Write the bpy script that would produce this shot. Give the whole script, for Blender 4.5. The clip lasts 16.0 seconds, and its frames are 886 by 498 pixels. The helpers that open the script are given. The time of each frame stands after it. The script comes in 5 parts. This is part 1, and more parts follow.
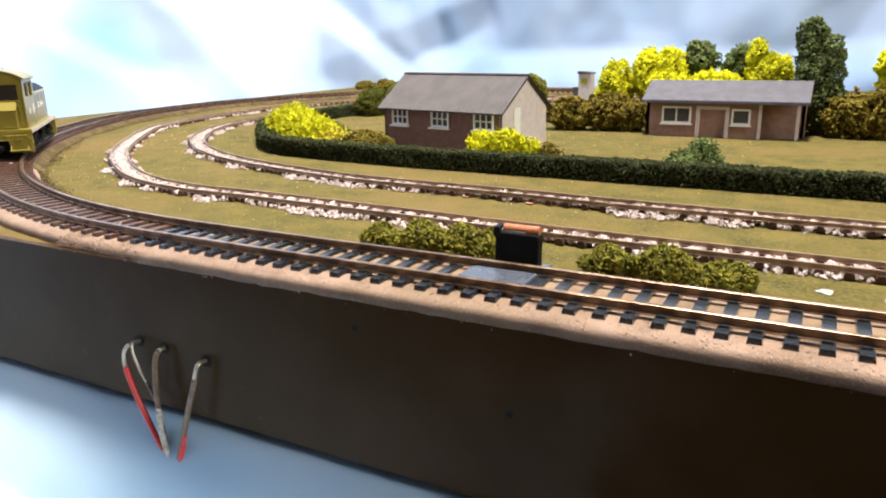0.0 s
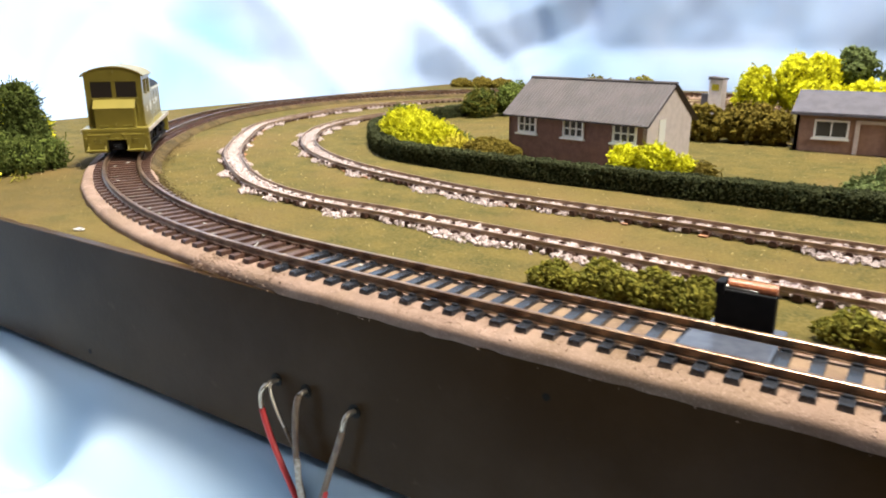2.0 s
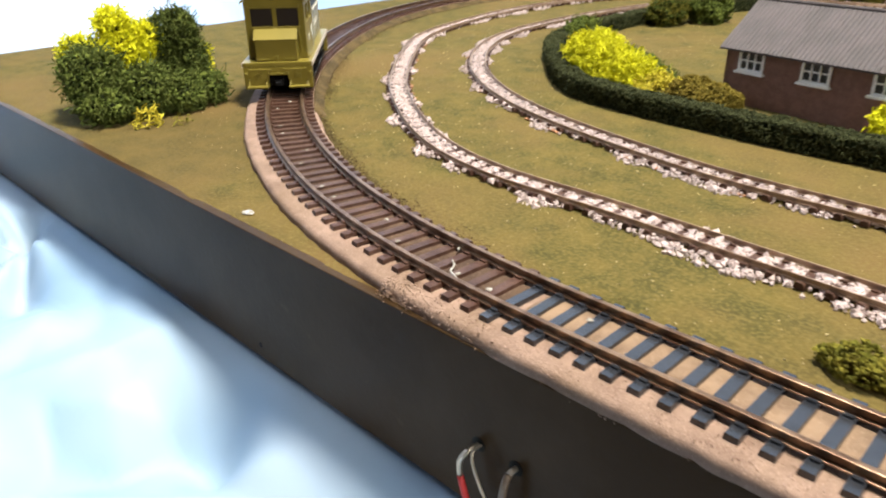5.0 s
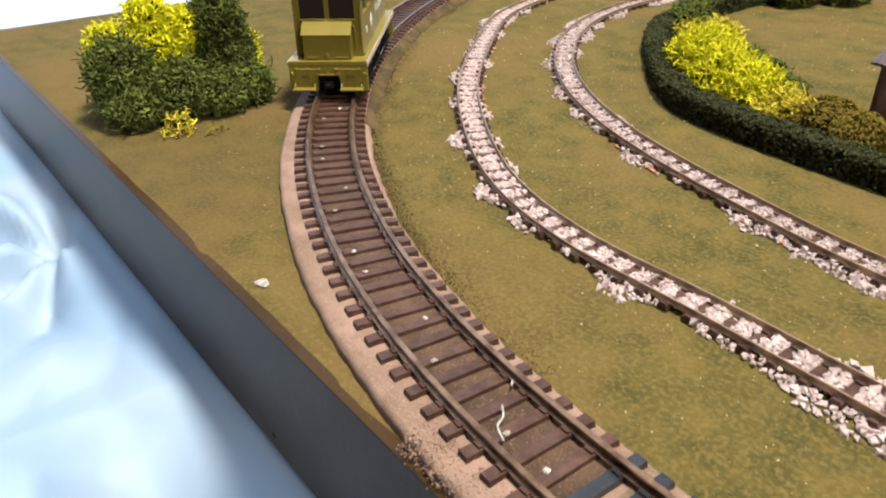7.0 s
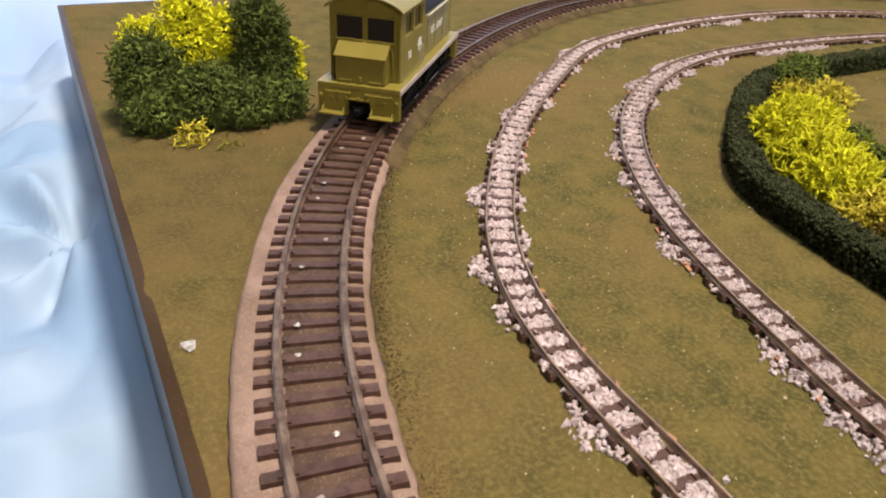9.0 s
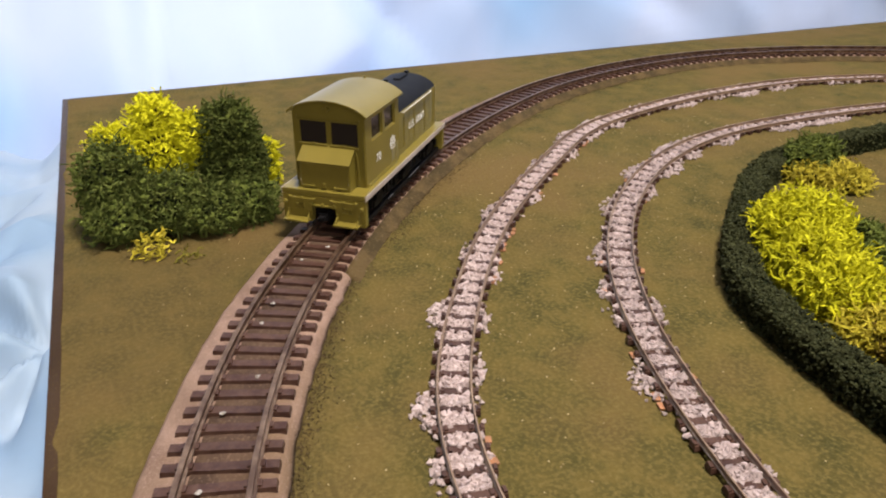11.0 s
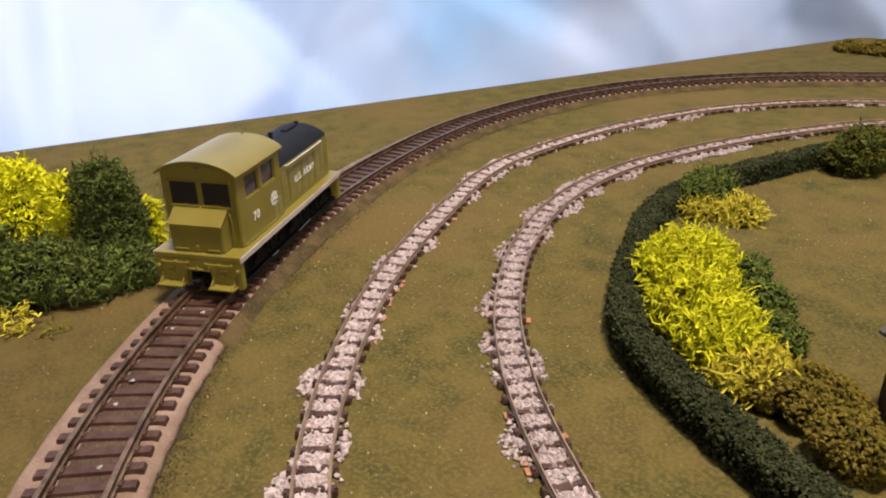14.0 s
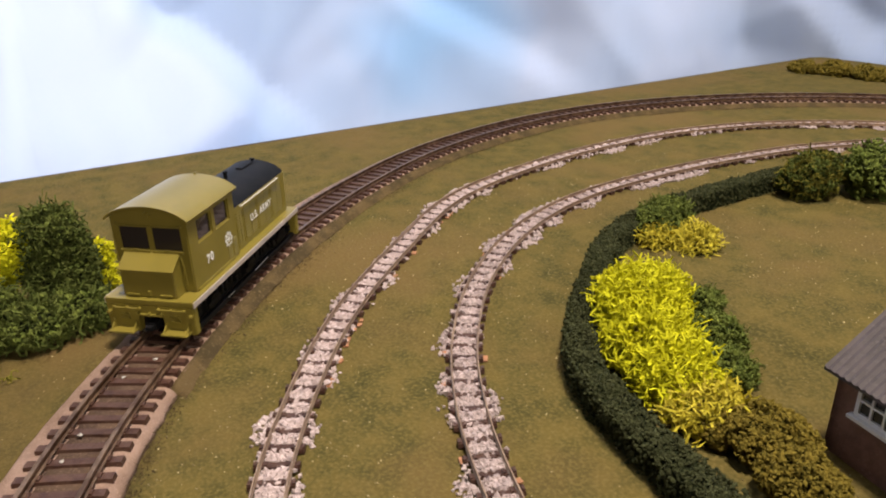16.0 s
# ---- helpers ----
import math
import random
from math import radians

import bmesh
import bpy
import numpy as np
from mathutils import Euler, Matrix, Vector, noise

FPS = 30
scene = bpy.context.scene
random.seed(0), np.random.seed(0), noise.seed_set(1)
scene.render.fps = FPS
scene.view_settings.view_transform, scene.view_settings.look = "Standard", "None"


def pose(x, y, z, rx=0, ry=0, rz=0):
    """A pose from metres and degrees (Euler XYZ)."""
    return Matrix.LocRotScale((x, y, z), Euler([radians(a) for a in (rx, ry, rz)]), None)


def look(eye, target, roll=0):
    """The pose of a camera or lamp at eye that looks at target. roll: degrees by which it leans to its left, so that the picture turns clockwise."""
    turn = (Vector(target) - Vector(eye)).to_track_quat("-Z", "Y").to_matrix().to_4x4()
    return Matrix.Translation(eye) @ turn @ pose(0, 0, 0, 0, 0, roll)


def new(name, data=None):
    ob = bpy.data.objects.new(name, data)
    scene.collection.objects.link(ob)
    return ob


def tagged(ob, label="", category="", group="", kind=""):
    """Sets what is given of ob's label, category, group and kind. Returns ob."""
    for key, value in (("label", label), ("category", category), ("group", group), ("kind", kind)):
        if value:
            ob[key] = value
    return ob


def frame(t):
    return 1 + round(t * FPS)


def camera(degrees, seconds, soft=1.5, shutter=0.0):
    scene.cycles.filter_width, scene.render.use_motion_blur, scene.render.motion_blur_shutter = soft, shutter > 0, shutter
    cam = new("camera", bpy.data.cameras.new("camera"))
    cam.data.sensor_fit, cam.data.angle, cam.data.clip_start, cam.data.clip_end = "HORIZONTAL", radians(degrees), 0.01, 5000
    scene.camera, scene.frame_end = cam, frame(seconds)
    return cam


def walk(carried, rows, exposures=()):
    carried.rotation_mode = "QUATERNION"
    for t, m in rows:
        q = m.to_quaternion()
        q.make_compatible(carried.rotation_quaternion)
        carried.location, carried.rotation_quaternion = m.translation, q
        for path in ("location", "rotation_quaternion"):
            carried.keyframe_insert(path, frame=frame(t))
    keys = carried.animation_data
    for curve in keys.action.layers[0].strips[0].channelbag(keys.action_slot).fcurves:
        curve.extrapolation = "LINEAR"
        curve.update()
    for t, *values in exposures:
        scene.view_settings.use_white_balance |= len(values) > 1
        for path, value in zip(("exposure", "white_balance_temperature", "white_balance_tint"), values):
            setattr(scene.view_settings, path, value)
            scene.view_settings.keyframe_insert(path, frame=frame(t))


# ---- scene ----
# All lengths of the plan are in centimetres; CM turns them into metres.
CM = 0.01
cam = camera(63.0, 16.0, soft=2.0, shutter=0.5)
PATH = [
    (0, (0.208, 1.872, 6.78), (-0.701, 3.568, 6.235), -1.0),
    (0.5, (0.194, 2.444, 7.037), (-0.741, 4.128, 6.496), -0.9),
    (1, (-0.824, 2.49, 7.169), (-1.803, 4.145, 6.62), -0.2),
    (1.5, (-2.309, 2.553, 7.422), (-3.354, 4.16, 6.853), 0.8),
    (2, (-4.442, 3.274, 7.251), (-5.511, 4.87, 6.692), 0.0),
    (2.5, (-5.588, 4.115, 7.065), (-6.664, 5.697, 6.483), 0.1),
    (3, (-6.26, 4.023, 7.198), (-7.364, 5.578, 6.596), 0.5),
    (3.5, (-7.091, 4.442, 7.806), (-8.241, 5.947, 7.164), -1.2),
    (4, (-7.47, 5.246, 8.148), (-8.628, 6.71, 7.43), 0.1),
    (4.5, (-9.114, 5.992, 9.122), (-10.322, 7.384, 8.344), -0.4),
    (5, (-10.346, 6.392, 9.872), (-11.614, 7.667, 8.997), -1.1),
    (5.2, (-11.024, 7.021, 10.006), (-12.299, 8.269, 9.101), -0.9),
    (7.5, (-14.935, 12.751, 11.358), (-16.336, 13.763, 10.352), -0.5),
    (8, (-15.089, 14.205, 11.022), (-16.541, 15.152, 10.025), 1.0),
    (8.2, (-15.325, 14.77, 11.179), (-16.791, 15.693, 10.18), 1.7),
    (10.3, (-17.264, 19.83, 12.28), (-18.861, 20.547, 11.313), 1.9),
    (10.5, (-17.472, 20.361, 12.432), (-19.092, 21.079, 11.504), 1.6),
    (11, (-17.236, 20.727, 12.997), (-18.862, 21.474, 12.103), 0.3),
    (11.5, (-17.444, 21.5, 12.858), (-19.05, 22.3, 11.975), 0.9),
    (12, (-17.364, 22.343, 12.912), (-18.978, 23.151, 12.049), -0.4),
    (12.5, (-17.28, 23.012, 13.135), (-18.898, 23.835, 12.296), -1.2),
    (13, (-17.21, 23.245, 13.122), (-18.822, 24.087, 12.29), -0.7),
    (13.5, (-17.131, 23.529, 13.373), (-18.736, 24.385, 12.544), -0.9),
    (14, (-16.975, 23.904, 13.57), (-18.58, 24.766, 12.745), -1.0),
    (14.5, (-17.134, 23.997, 13.512), (-18.729, 24.885, 12.696), -0.4),
    (15, (-17.033, 24.574, 14.155), (-18.618, 25.491, 13.349), -2.0),
    (15.5, (-16.831, 24.724, 14.369), (-18.417, 25.647, 13.574), -2.3),
    (16, (-16.946, 24.684, 14.366), (-18.529, 25.619, 13.579), -1.3),
]
EXPOSURES = [(0.0, 1.12, 6350, 2), (2.5, 1.05, 6400, 2), (5.0, 0.86, 6400, 2), (8.0, 0.4, 6500, 9), (10.5, 0.07, 6520, 11), (13.0, 0.03, 6600, 11), (16.0, 0.03, 6800, 11)]
walk(cam, [(t, look(Vector(eye) * CM, Vector(target) * CM, roll)) for t, eye, target, roll in PATH], EXPOSURES)

# ---- light ----
world = bpy.data.worlds.new("room_air")
scene.world = world
world.use_nodes = True
world.node_tree.nodes["Background"].inputs[0].default_value = (0.8, 0.85, 1.0, 1)
world.node_tree.nodes["Background"].inputs[1].default_value = 0.05


def area_lamp(name, place, target, watts, size, colour):
    data = bpy.data.lights.new(name, "AREA")
    data.energy, data.size, data.color, data.shape = watts, size, colour, "DISK"
    ob = new(name, data)
    ob.matrix_world = look(Vector(place) * CM, Vector(target) * CM)
    return ob


area_lamp("ceiling_lamp_light", (-12, 48, 150), (-64, 36, 20), 43, 0.24, (1.0, 0.915, 0.83))
# added lamp in the west wall opening, brightens the hung cloth from behind
area_lamp("cloth_backlight", (-168, 25, 30), (-90, 25, 25), 39, 1.3, (1.0, 0.9, 0.83))
# daylight from the opening in the east wall, which lights the cab end and the cloth
area_lamp("east_window_light", (186, 5, 105), (-60, 34, 5), 21, 0.9, (1.0, 0.95, 0.885))


# ---- materials ----
def material(name, colour, rough=0.6, colour2=None, scale=60.0, colour3=None, scale3=600.0, bump=0.0, bump_scale=800.0, metal=0.0, spec=0.5, per_piece=0.0, detail=5.0, sharp=(0.4, 0.6), sharp3=(0.55, 0.7), colour4=None, scale4=9.0):
    """Two scales of colour variation over the base, with fine relief; scales are per metre."""
    m = bpy.data.materials.new(name)
    m.use_nodes = True
    nodes, links = m.node_tree.nodes, m.node_tree.links
    shader = nodes["Principled BSDF"]
    shader.inputs["Roughness"].default_value = rough
    shader.inputs["Metallic"].default_value = metal
    shader.inputs["Specular IOR Level"].default_value = spec
    coords = nodes.new("ShaderNodeNewGeometry")

    def noise_at(s, d=detail):
        n = nodes.new("ShaderNodeTexNoise")
        n.inputs["Scale"].default_value, n.inputs["Detail"].default_value = s, d
        n.inputs["Roughness"].default_value = 0.62
        links.new(coords.outputs["Position"], n.inputs["Vector"])
        return n

    def ramp(n, lo, hi):
        r = nodes.new("ShaderNodeMapRange")
        r.inputs["From Min"].default_value, r.inputs["From Max"].default_value = lo, hi
        links.new(n.outputs["Fac"], r.inputs["Value"])
        return r.outputs["Result"]

    def mix(a, b, fac):
        x = nodes.new("ShaderNodeMix")
        x.data_type = "RGBA"
        for s, v in ((x.inputs["A"], a), (x.inputs["B"], b)):
            if isinstance(v, tuple):
                s.default_value = (*v, 1)
            else:
                links.new(v, s)
        links.new(fac, x.inputs["Factor"])
        return x.outputs["Result"]

    shader.inputs["Base Color"].default_value = (*colour, 1)
    last = colour
    if colour2:
        last = mix(last, colour2, ramp(noise_at(scale), *sharp))
    if colour4:
        last = mix(last, colour4, ramp(noise_at(scale4, 3.0), 0.47, 0.66))
    if colour3:
        last = mix(last, colour3, ramp(noise_at(scale3), *sharp3))
    if per_piece:
        info = nodes.new("ShaderNodeObjectInfo")
        island = nodes.new("ShaderNodeNewGeometry")
        add = nodes.new("ShaderNodeMath")
        add.operation = "ADD"
        links.new(info.outputs["Random"], add.inputs[0])
        links.new(island.outputs["Random Per Island"], add.inputs[1])
        r = nodes.new("ShaderNodeMapRange")
        r.inputs["From Min"].default_value, r.inputs["From Max"].default_value = 0.0, 2.0
        r.inputs["To Min"].default_value, r.inputs["To Max"].default_value = 1 - per_piece, 1 + per_piece
        links.new(add.outputs[0], r.inputs["Value"])
        hsv = nodes.new("ShaderNodeHueSaturation")
        links.new(r.outputs["Result"], hsv.inputs["Value"])
        if isinstance(last, tuple):
            hsv.inputs["Color"].default_value = (*last, 1)
        else:
            links.new(last, hsv.inputs["Color"])
        last = hsv.outputs["Color"]
    if not isinstance(last, tuple):
        links.new(last, shader.inputs["Base Color"])
    if bump:
        b = nodes.new("ShaderNodeBump")
        b.inputs["Strength"].default_value, b.inputs["Distance"].default_value = min(1.0, bump), 0.4 / bump_scale
        links.new(noise_at(bump_scale, 4.0).outputs["Fac"], b.inputs["Height"])
        links.new(b.outputs["Normal"], shader.inputs["Normal"])
    return m


GRASS = material("grass_flock", (0.108, 0.08, 0.022), 0.95, (0.044, 0.041, 0.012), 66, (0.15, 0.112, 0.036), 700, 1.0, 900, spec=0.1, detail=10.0, sharp=(0.37, 0.66), sharp3=(0.46, 0.72), colour4=(0.118, 0.076, 0.027), scale4=9.0)


def worn_patch(m, x, y, reach, colour):
    """A patch of bare brown earth with a ragged outline round one place."""
    nodes, links = m.node_tree.nodes, m.node_tree.links
    base = nodes["Principled BSDF"].inputs["Base Color"]
    place, away, ragged = nodes.new("ShaderNodeNewGeometry"), nodes.new("ShaderNodeVectorMath"), nodes.new("ShaderNodeTexNoise")
    away.operation = "DISTANCE"
    away.inputs[1].default_value = (x * CM, y * CM, 0)
    ragged.inputs["Scale"].default_value, ragged.inputs["Detail"].default_value = 45.0, 7.0
    links.new(place.outputs["Position"], away.inputs[0])
    links.new(place.outputs["Position"], ragged.inputs["Vector"])
    wide = nodes.new("ShaderNodeMath")
    wide.operation = "MULTIPLY_ADD"
    wide.inputs[1].default_value = -1.2 * reach * CM
    links.new(ragged.outputs["Fac"], wide.inputs[0])
    links.new(away.outputs["Value"], wide.inputs[2])
    fade = nodes.new("ShaderNodeMapRange")
    fade.inputs["From Min"].default_value, fade.inputs["From Max"].default_value = -0.25 * reach * CM, 0.45 * reach * CM
    fade.inputs["To Min"].default_value, fade.inputs["To Max"].default_value = 0.42, 0.0
    links.new(wide.outputs[0], fade.inputs["Value"])
    mixed = nodes.new("ShaderNodeMix")
    mixed.data_type = "RGBA"
    mixed.inputs["B"].default_value = (*colour, 1)
    links.new(base.links[0].from_socket, mixed.inputs["A"])
    links.new(fade.outputs["Result"], mixed.inputs["Factor"])
    links.new(mixed.outputs["Result"], base)


worn_patch(GRASS, -41, 20, 9, (0.088, 0.055, 0.022))
ROADBED = material("ballasted_cork", (0.275, 0.18, 0.135), 0.85, (0.17, 0.105, 0.075), 90, (0.37, 0.255, 0.2), 2300, 1.0, 1600, spec=0.3, sharp=(0.38, 0.68), colour4=(0.16, 0.1, 0.06), scale4=14)
SLEEPER = material("brown_plastic_sleeper", (0.042, 0.0185, 0.0125), 0.42, (0.068, 0.035, 0.024), 300, bump=0.3, bump_scale=900, per_piece=0.3, spec=0.24)
BLACK_SLEEPER = material("black_plastic_sleeper", (0.012, 0.013, 0.017), 0.24, (0.02, 0.021, 0.026), 300, bump=0.15, bump_scale=700, per_piece=0.2, spec=0.75)
SOIL = material("dark_soil", (0.07, 0.047, 0.024), 0.95, (0.042, 0.029, 0.015), 200, per_piece=0.5, spec=0.1)
RAIL = material("nickel_silver_rail", (0.25, 0.16, 0.1), 0.34, (0.12, 0.068, 0.042), 160, metal=0.75, bump=0.1)
NARROW_RAIL = material("rusty_narrow_rail", (0.25, 0.165, 0.11), 0.42, (0.36, 0.25, 0.16), 120, metal=0.5, sharp=(0.48, 0.66))
STONE = material("grey_pink_stone", (0.475, 0.38, 0.36), 0.85, (0.35, 0.275, 0.26), 500, bump=0.6, bump_scale=1800, per_piece=0.3, spec=0.25)
CORK = material("orange_cork", (0.38, 0.17, 0.08), 0.9, (0.24, 0.115, 0.06), 300, bump=0.5, bump_scale=1500)
FASCIA = material("dark_painted_board", (0.034, 0.0172, 0.0056), 0.28, (0.046, 0.026, 0.012), 24, (0.08, 0.05, 0.027), 120, 0.08, 500, spec=0.06, sharp3=(0.66, 0.82))
FASCIA_EDGE = material("worn_board_edge", (0.018, 0.012, 0.008), 0.8, (0.05, 0.034, 0.022), 130, bump=0.4, bump_scale=500, spec=0.1)
CLOTH = material("sky_blue_cloth", (0.41, 0.495, 0.69), 0.75, (0.335, 0.45, 0.675), 3.2, (0.23, 0.395, 0.655), 2.6, 0.12, 3500, spec=0.2, detail=2.0, sharp=(0.46, 0.62), sharp3=(0.58, 0.72))


def let_light_through(m, share):
    """Thin cloth: part of the light that falls on its back comes through."""
    nodes, links = m.node_tree.nodes, m.node_tree.links
    shader = nodes["Principled BSDF"]
    through_cloth = nodes.new("ShaderNodeBsdfTranslucent")
    links.new(shader.inputs["Base Color"].links[0].from_socket, through_cloth.inputs["Color"])
    both = nodes.new("ShaderNodeMixShader")
    both.inputs["Fac"].default_value = share
    links.new(shader.outputs[0], both.inputs[1])
    links.new(through_cloth.outputs[0], both.inputs[2])
    links.new(both.outputs[0], nodes["Material Output"].inputs["Surface"])


let_light_through(CLOTH, 0.3)
TABLE_CLOTH = material("pale_blue_cloth", (0.31, 0.39, 0.49), 0.6, (0.22, 0.325, 0.46), 7.0, (0.37, 0.44, 0.52), 5.0, 0.12, 3500, spec=0.4, detail=2.0)
ARMY = material("olive_green_paint", (0.188, 0.146, 0.026), 0.3, (0.168, 0.132, 0.0225), 90, bump=0.05, bump_scale=2500, spec=0.42)
EDGE = material("pale_grey_edge_paint", (0.46, 0.39, 0.34), 0.5, (0.38, 0.32, 0.27), 160)
FLOCK = material("loose_grass_flock", (0.098, 0.074, 0.022), 0.95, (0.046, 0.042, 0.0125), 62, (0.13, 0.1, 0.034), 620, spec=0.05, per_piece=0.32, detail=9.0, sharp=(0.38, 0.68), sharp3=(0.58, 0.7), colour4=(0.11, 0.07, 0.025), scale4=9.0)
TAN_INFILL = material("tan_ballast_infill", (0.23, 0.15, 0.095), 0.9, (0.15, 0.095, 0.06), 90, (0.3, 0.21, 0.15), 2000, 0.9, 1300, spec=0.25)
INFILL = material("brown_ballast_infill", (0.09, 0.054, 0.033), 0.9, (0.055, 0.032, 0.021), 90, (0.19, 0.125, 0.09), 1500, 0.9, 1300, spec=0.25)
EMBLEM_GREY = material("pale_grey_emblem", (0.7, 0.69, 0.64), 0.6, (0.58, 0.57, 0.53), 900)
BLACK = material("black_paint", (0.005, 0.005, 0.006), 0.5, (0.009, 0.0085, 0.009), 150, spec=0.09)
CHASSIS = material("black_chassis", (0.003, 0.0028, 0.0025), 0.6, (0.007, 0.006, 0.005), 400, bump=0.2, spec=0.12)
WHITE = material("white_lettering", (0.86, 0.84, 0.79), 0.6)
PALE = material("cream_rod", (0.5, 0.47, 0.38), 0.4)
STEEL = material("turned_steel", (0.45, 0.43, 0.4), 0.35, metal=1.0)
SMOKED = material("smoked_cab_glazing", (0.026, 0.02, 0.017), 0.06, spec=0.5)
BRICK = material("brown_brick_wall", (0.185, 0.09, 0.065), 0.8, (0.14, 0.068, 0.05), 300, (0.23, 0.125, 0.095), 1500, 0.4, 1500)
BRICK_PALE = material("pale_brick_wall", (0.29, 0.165, 0.125), 0.8, (0.23, 0.13, 0.1), 300, bump=0.4)
ROOF = material("grey_roof_sheet", (0.085, 0.069, 0.07), 0.7, (0.066, 0.055, 0.055), 90, (0.105, 0.09, 0.088), 900, 0.2, spec=0.25)
ROOF_BLUE = material("slate_grey_roof", (0.085, 0.076, 0.092), 0.6, (0.068, 0.06, 0.072), 130, bump=0.3, spec=0.25)
WHITE_PAINT = material("white_window_paint", (0.75, 0.72, 0.68), 0.6)
PINK_PAINT = material("pinkish_white_paint", (0.62, 0.52, 0.5), 0.7, (0.54, 0.45, 0.43), 300)
PANE = material("dark_window_pane", (0.05, 0.05, 0.055), 0.12)
DARK_GREEN = material("dark_green_foliage", (0.043, 0.058, 0.011), 0.95, (0.11, 0.13, 0.027), 350, per_piece=0.65, spec=0.1)
LICHEN_GREEN = material("light_green_strands", (0.05, 0.067, 0.014), 0.95, (0.108, 0.124, 0.03), 260, per_piece=0.6, spec=0.1)
MID_GREEN = material("mid_green_foliage", (0.09, 0.112, 0.038), 0.95, (0.135, 0.16, 0.058), 350, per_piece=0.45, spec=0.1)
HEDGE_GREEN = material("hedge_green_foliage", (0.025, 0.028, 0.0105), 0.95, (0.047, 0.05, 0.021), 350, per_piece=0.5, spec=0.1)
# inner mass of green plants and hedge, coloured dark for shade between leaves
SHADE_GREEN = material("shaded_inner_foliage", (0.012, 0.015, 0.006), 0.95, (0.018, 0.022, 0.009), 200, spec=0.05)
YELLOW = material("yellow_foliage", (0.6, 0.57, 0.016), 0.8, (0.45, 0.43, 0.012), 250, per_piece=0.35, spec=0.12)
DULL_YELLOW = material("dull_yellow_twigs", (0.5, 0.42, 0.036), 0.8, (0.31, 0.25, 0.02), 250, per_piece=0.35, spec=0.2)
# core of yellow and olive plants, its dark colour stands for shaded gaps
SHADE_OLIVE = material("shaded_olive_twigs", (0.05, 0.042, 0.008), 0.95, (0.075, 0.06, 0.01), 200, spec=0.05)
OLIVE = material("olive_foam_foliage", (0.155, 0.112, 0.018), 0.95, (0.1, 0.076, 0.012), 300, per_piece=0.25, spec=0.1)
OLIVE_GREEN = material("olive_green_foam", (0.17, 0.145, 0.022), 0.95, (0.1, 0.095, 0.014), 300, per_piece=0.5, spec=0.1)
GRIT = material("pale_grit", (0.42, 0.34, 0.19), 0.9, (0.2, 0.155, 0.08), 250, per_piece=0.5, spec=0.1)
WALL_PAINT = material("brown_wall_paint", (0.07, 0.055, 0.045), 0.9, (0.06, 0.05, 0.04), 3)
CEILING_PAINT = material("grey_ceiling_paint", (0.16, 0.15, 0.14), 0.9, (0.14, 0.135, 0.13), 3)
CARPET = material("brown_carpet", (0.08, 0.062, 0.05), 0.95, (0.06, 0.048, 0.04), 40, bump=0.5, bump_scale=300)
RED_WIRE = material("red_wire_insulation", (0.5, 0.03, 0.03), 0.4)
BROWN_WIRE = material("brown_wire_insulation", (0.1, 0.06, 0.04), 0.4, (0.16, 0.11, 0.07), 300)
COPPER = material("tinned_copper_strand", (0.5, 0.42, 0.33), 0.35, metal=0.9)
ORANGE_COIL = material("orange_copper_winding", (0.45, 0.15, 0.06), 0.35, (0.3, 0.09, 0.04), 900, bump=0.3)
BLUE_PLASTIC = material("dark_blue_grey_plastic", (0.05, 0.055, 0.075), 0.25, (0.07, 0.075, 0.095), 300)
GLUE = material("dried_glue", (0.42, 0.39, 0.35), 0.2, (0.25, 0.22, 0.18), 700)


# ---- building helpers ----
def mesh_ob(name, bm, mat, smooth=False):
    bmesh.ops.recalc_face_normals(bm, faces=bm.faces)
    me = bpy.data.meshes.new(name)
    for v in bm.verts:
        v.co *= CM
    bm.to_mesh(me)
    bm.free()
    me.materials.append(mat)
    if smooth:
        for p in me.polygons:
            p.use_smooth = True
    return new(name, me)


def array_ob(name, verts, faces, mat, smooth=False):
    """One mesh from arrays of places in centimetres."""
    me = bpy.data.meshes.new(name)
    me.from_pydata((np.asarray(verts, float) * CM).tolist(), [], np.asarray(faces).tolist() if isinstance(faces, np.ndarray) else faces)
    me.materials.append(mat)
    if smooth:
        for p in me.polygons:
            p.use_smooth = True
    me.update()
    return new(name, me)


def part(name, bm, mat, parent, label="", smooth=False):
    ob = mesh_ob(name, bm, mat, smooth)
    ob.parent = parent
    return tagged(ob, label)


def thing(name, label, category, place=(0, 0, 0), turn=0.0, group="", kind=""):
    ob = new(name)
    ob.empty_display_size = 0.01
    ob.matrix_world = pose(place[0] * CM, place[1] * CM, place[2] * CM, 0, 0, turn)
    return tagged(ob, label, category, group, kind)


def box(bm, x0, x1, y0, y1, z0, z1, bevel=0.0):
    made = bmesh.ops.create_cube(bm, size=1.0)["verts"]
    for v in made:
        v.co = Vector((x0 + (v.co.x + 0.5) * (x1 - x0), y0 + (v.co.y + 0.5) * (y1 - y0), z0 + (v.co.z + 0.5) * (z1 - z0)))
    if bevel:
        edges = list({e for v in made for e in v.link_edges})
        bmesh.ops.bevel(bm, geom=edges, offset=bevel, segments=2, affect="EDGES", profile=0.6)
    return bm


def boxed(*args, **kw):
    return box(bmesh.new(), *args, **kw)


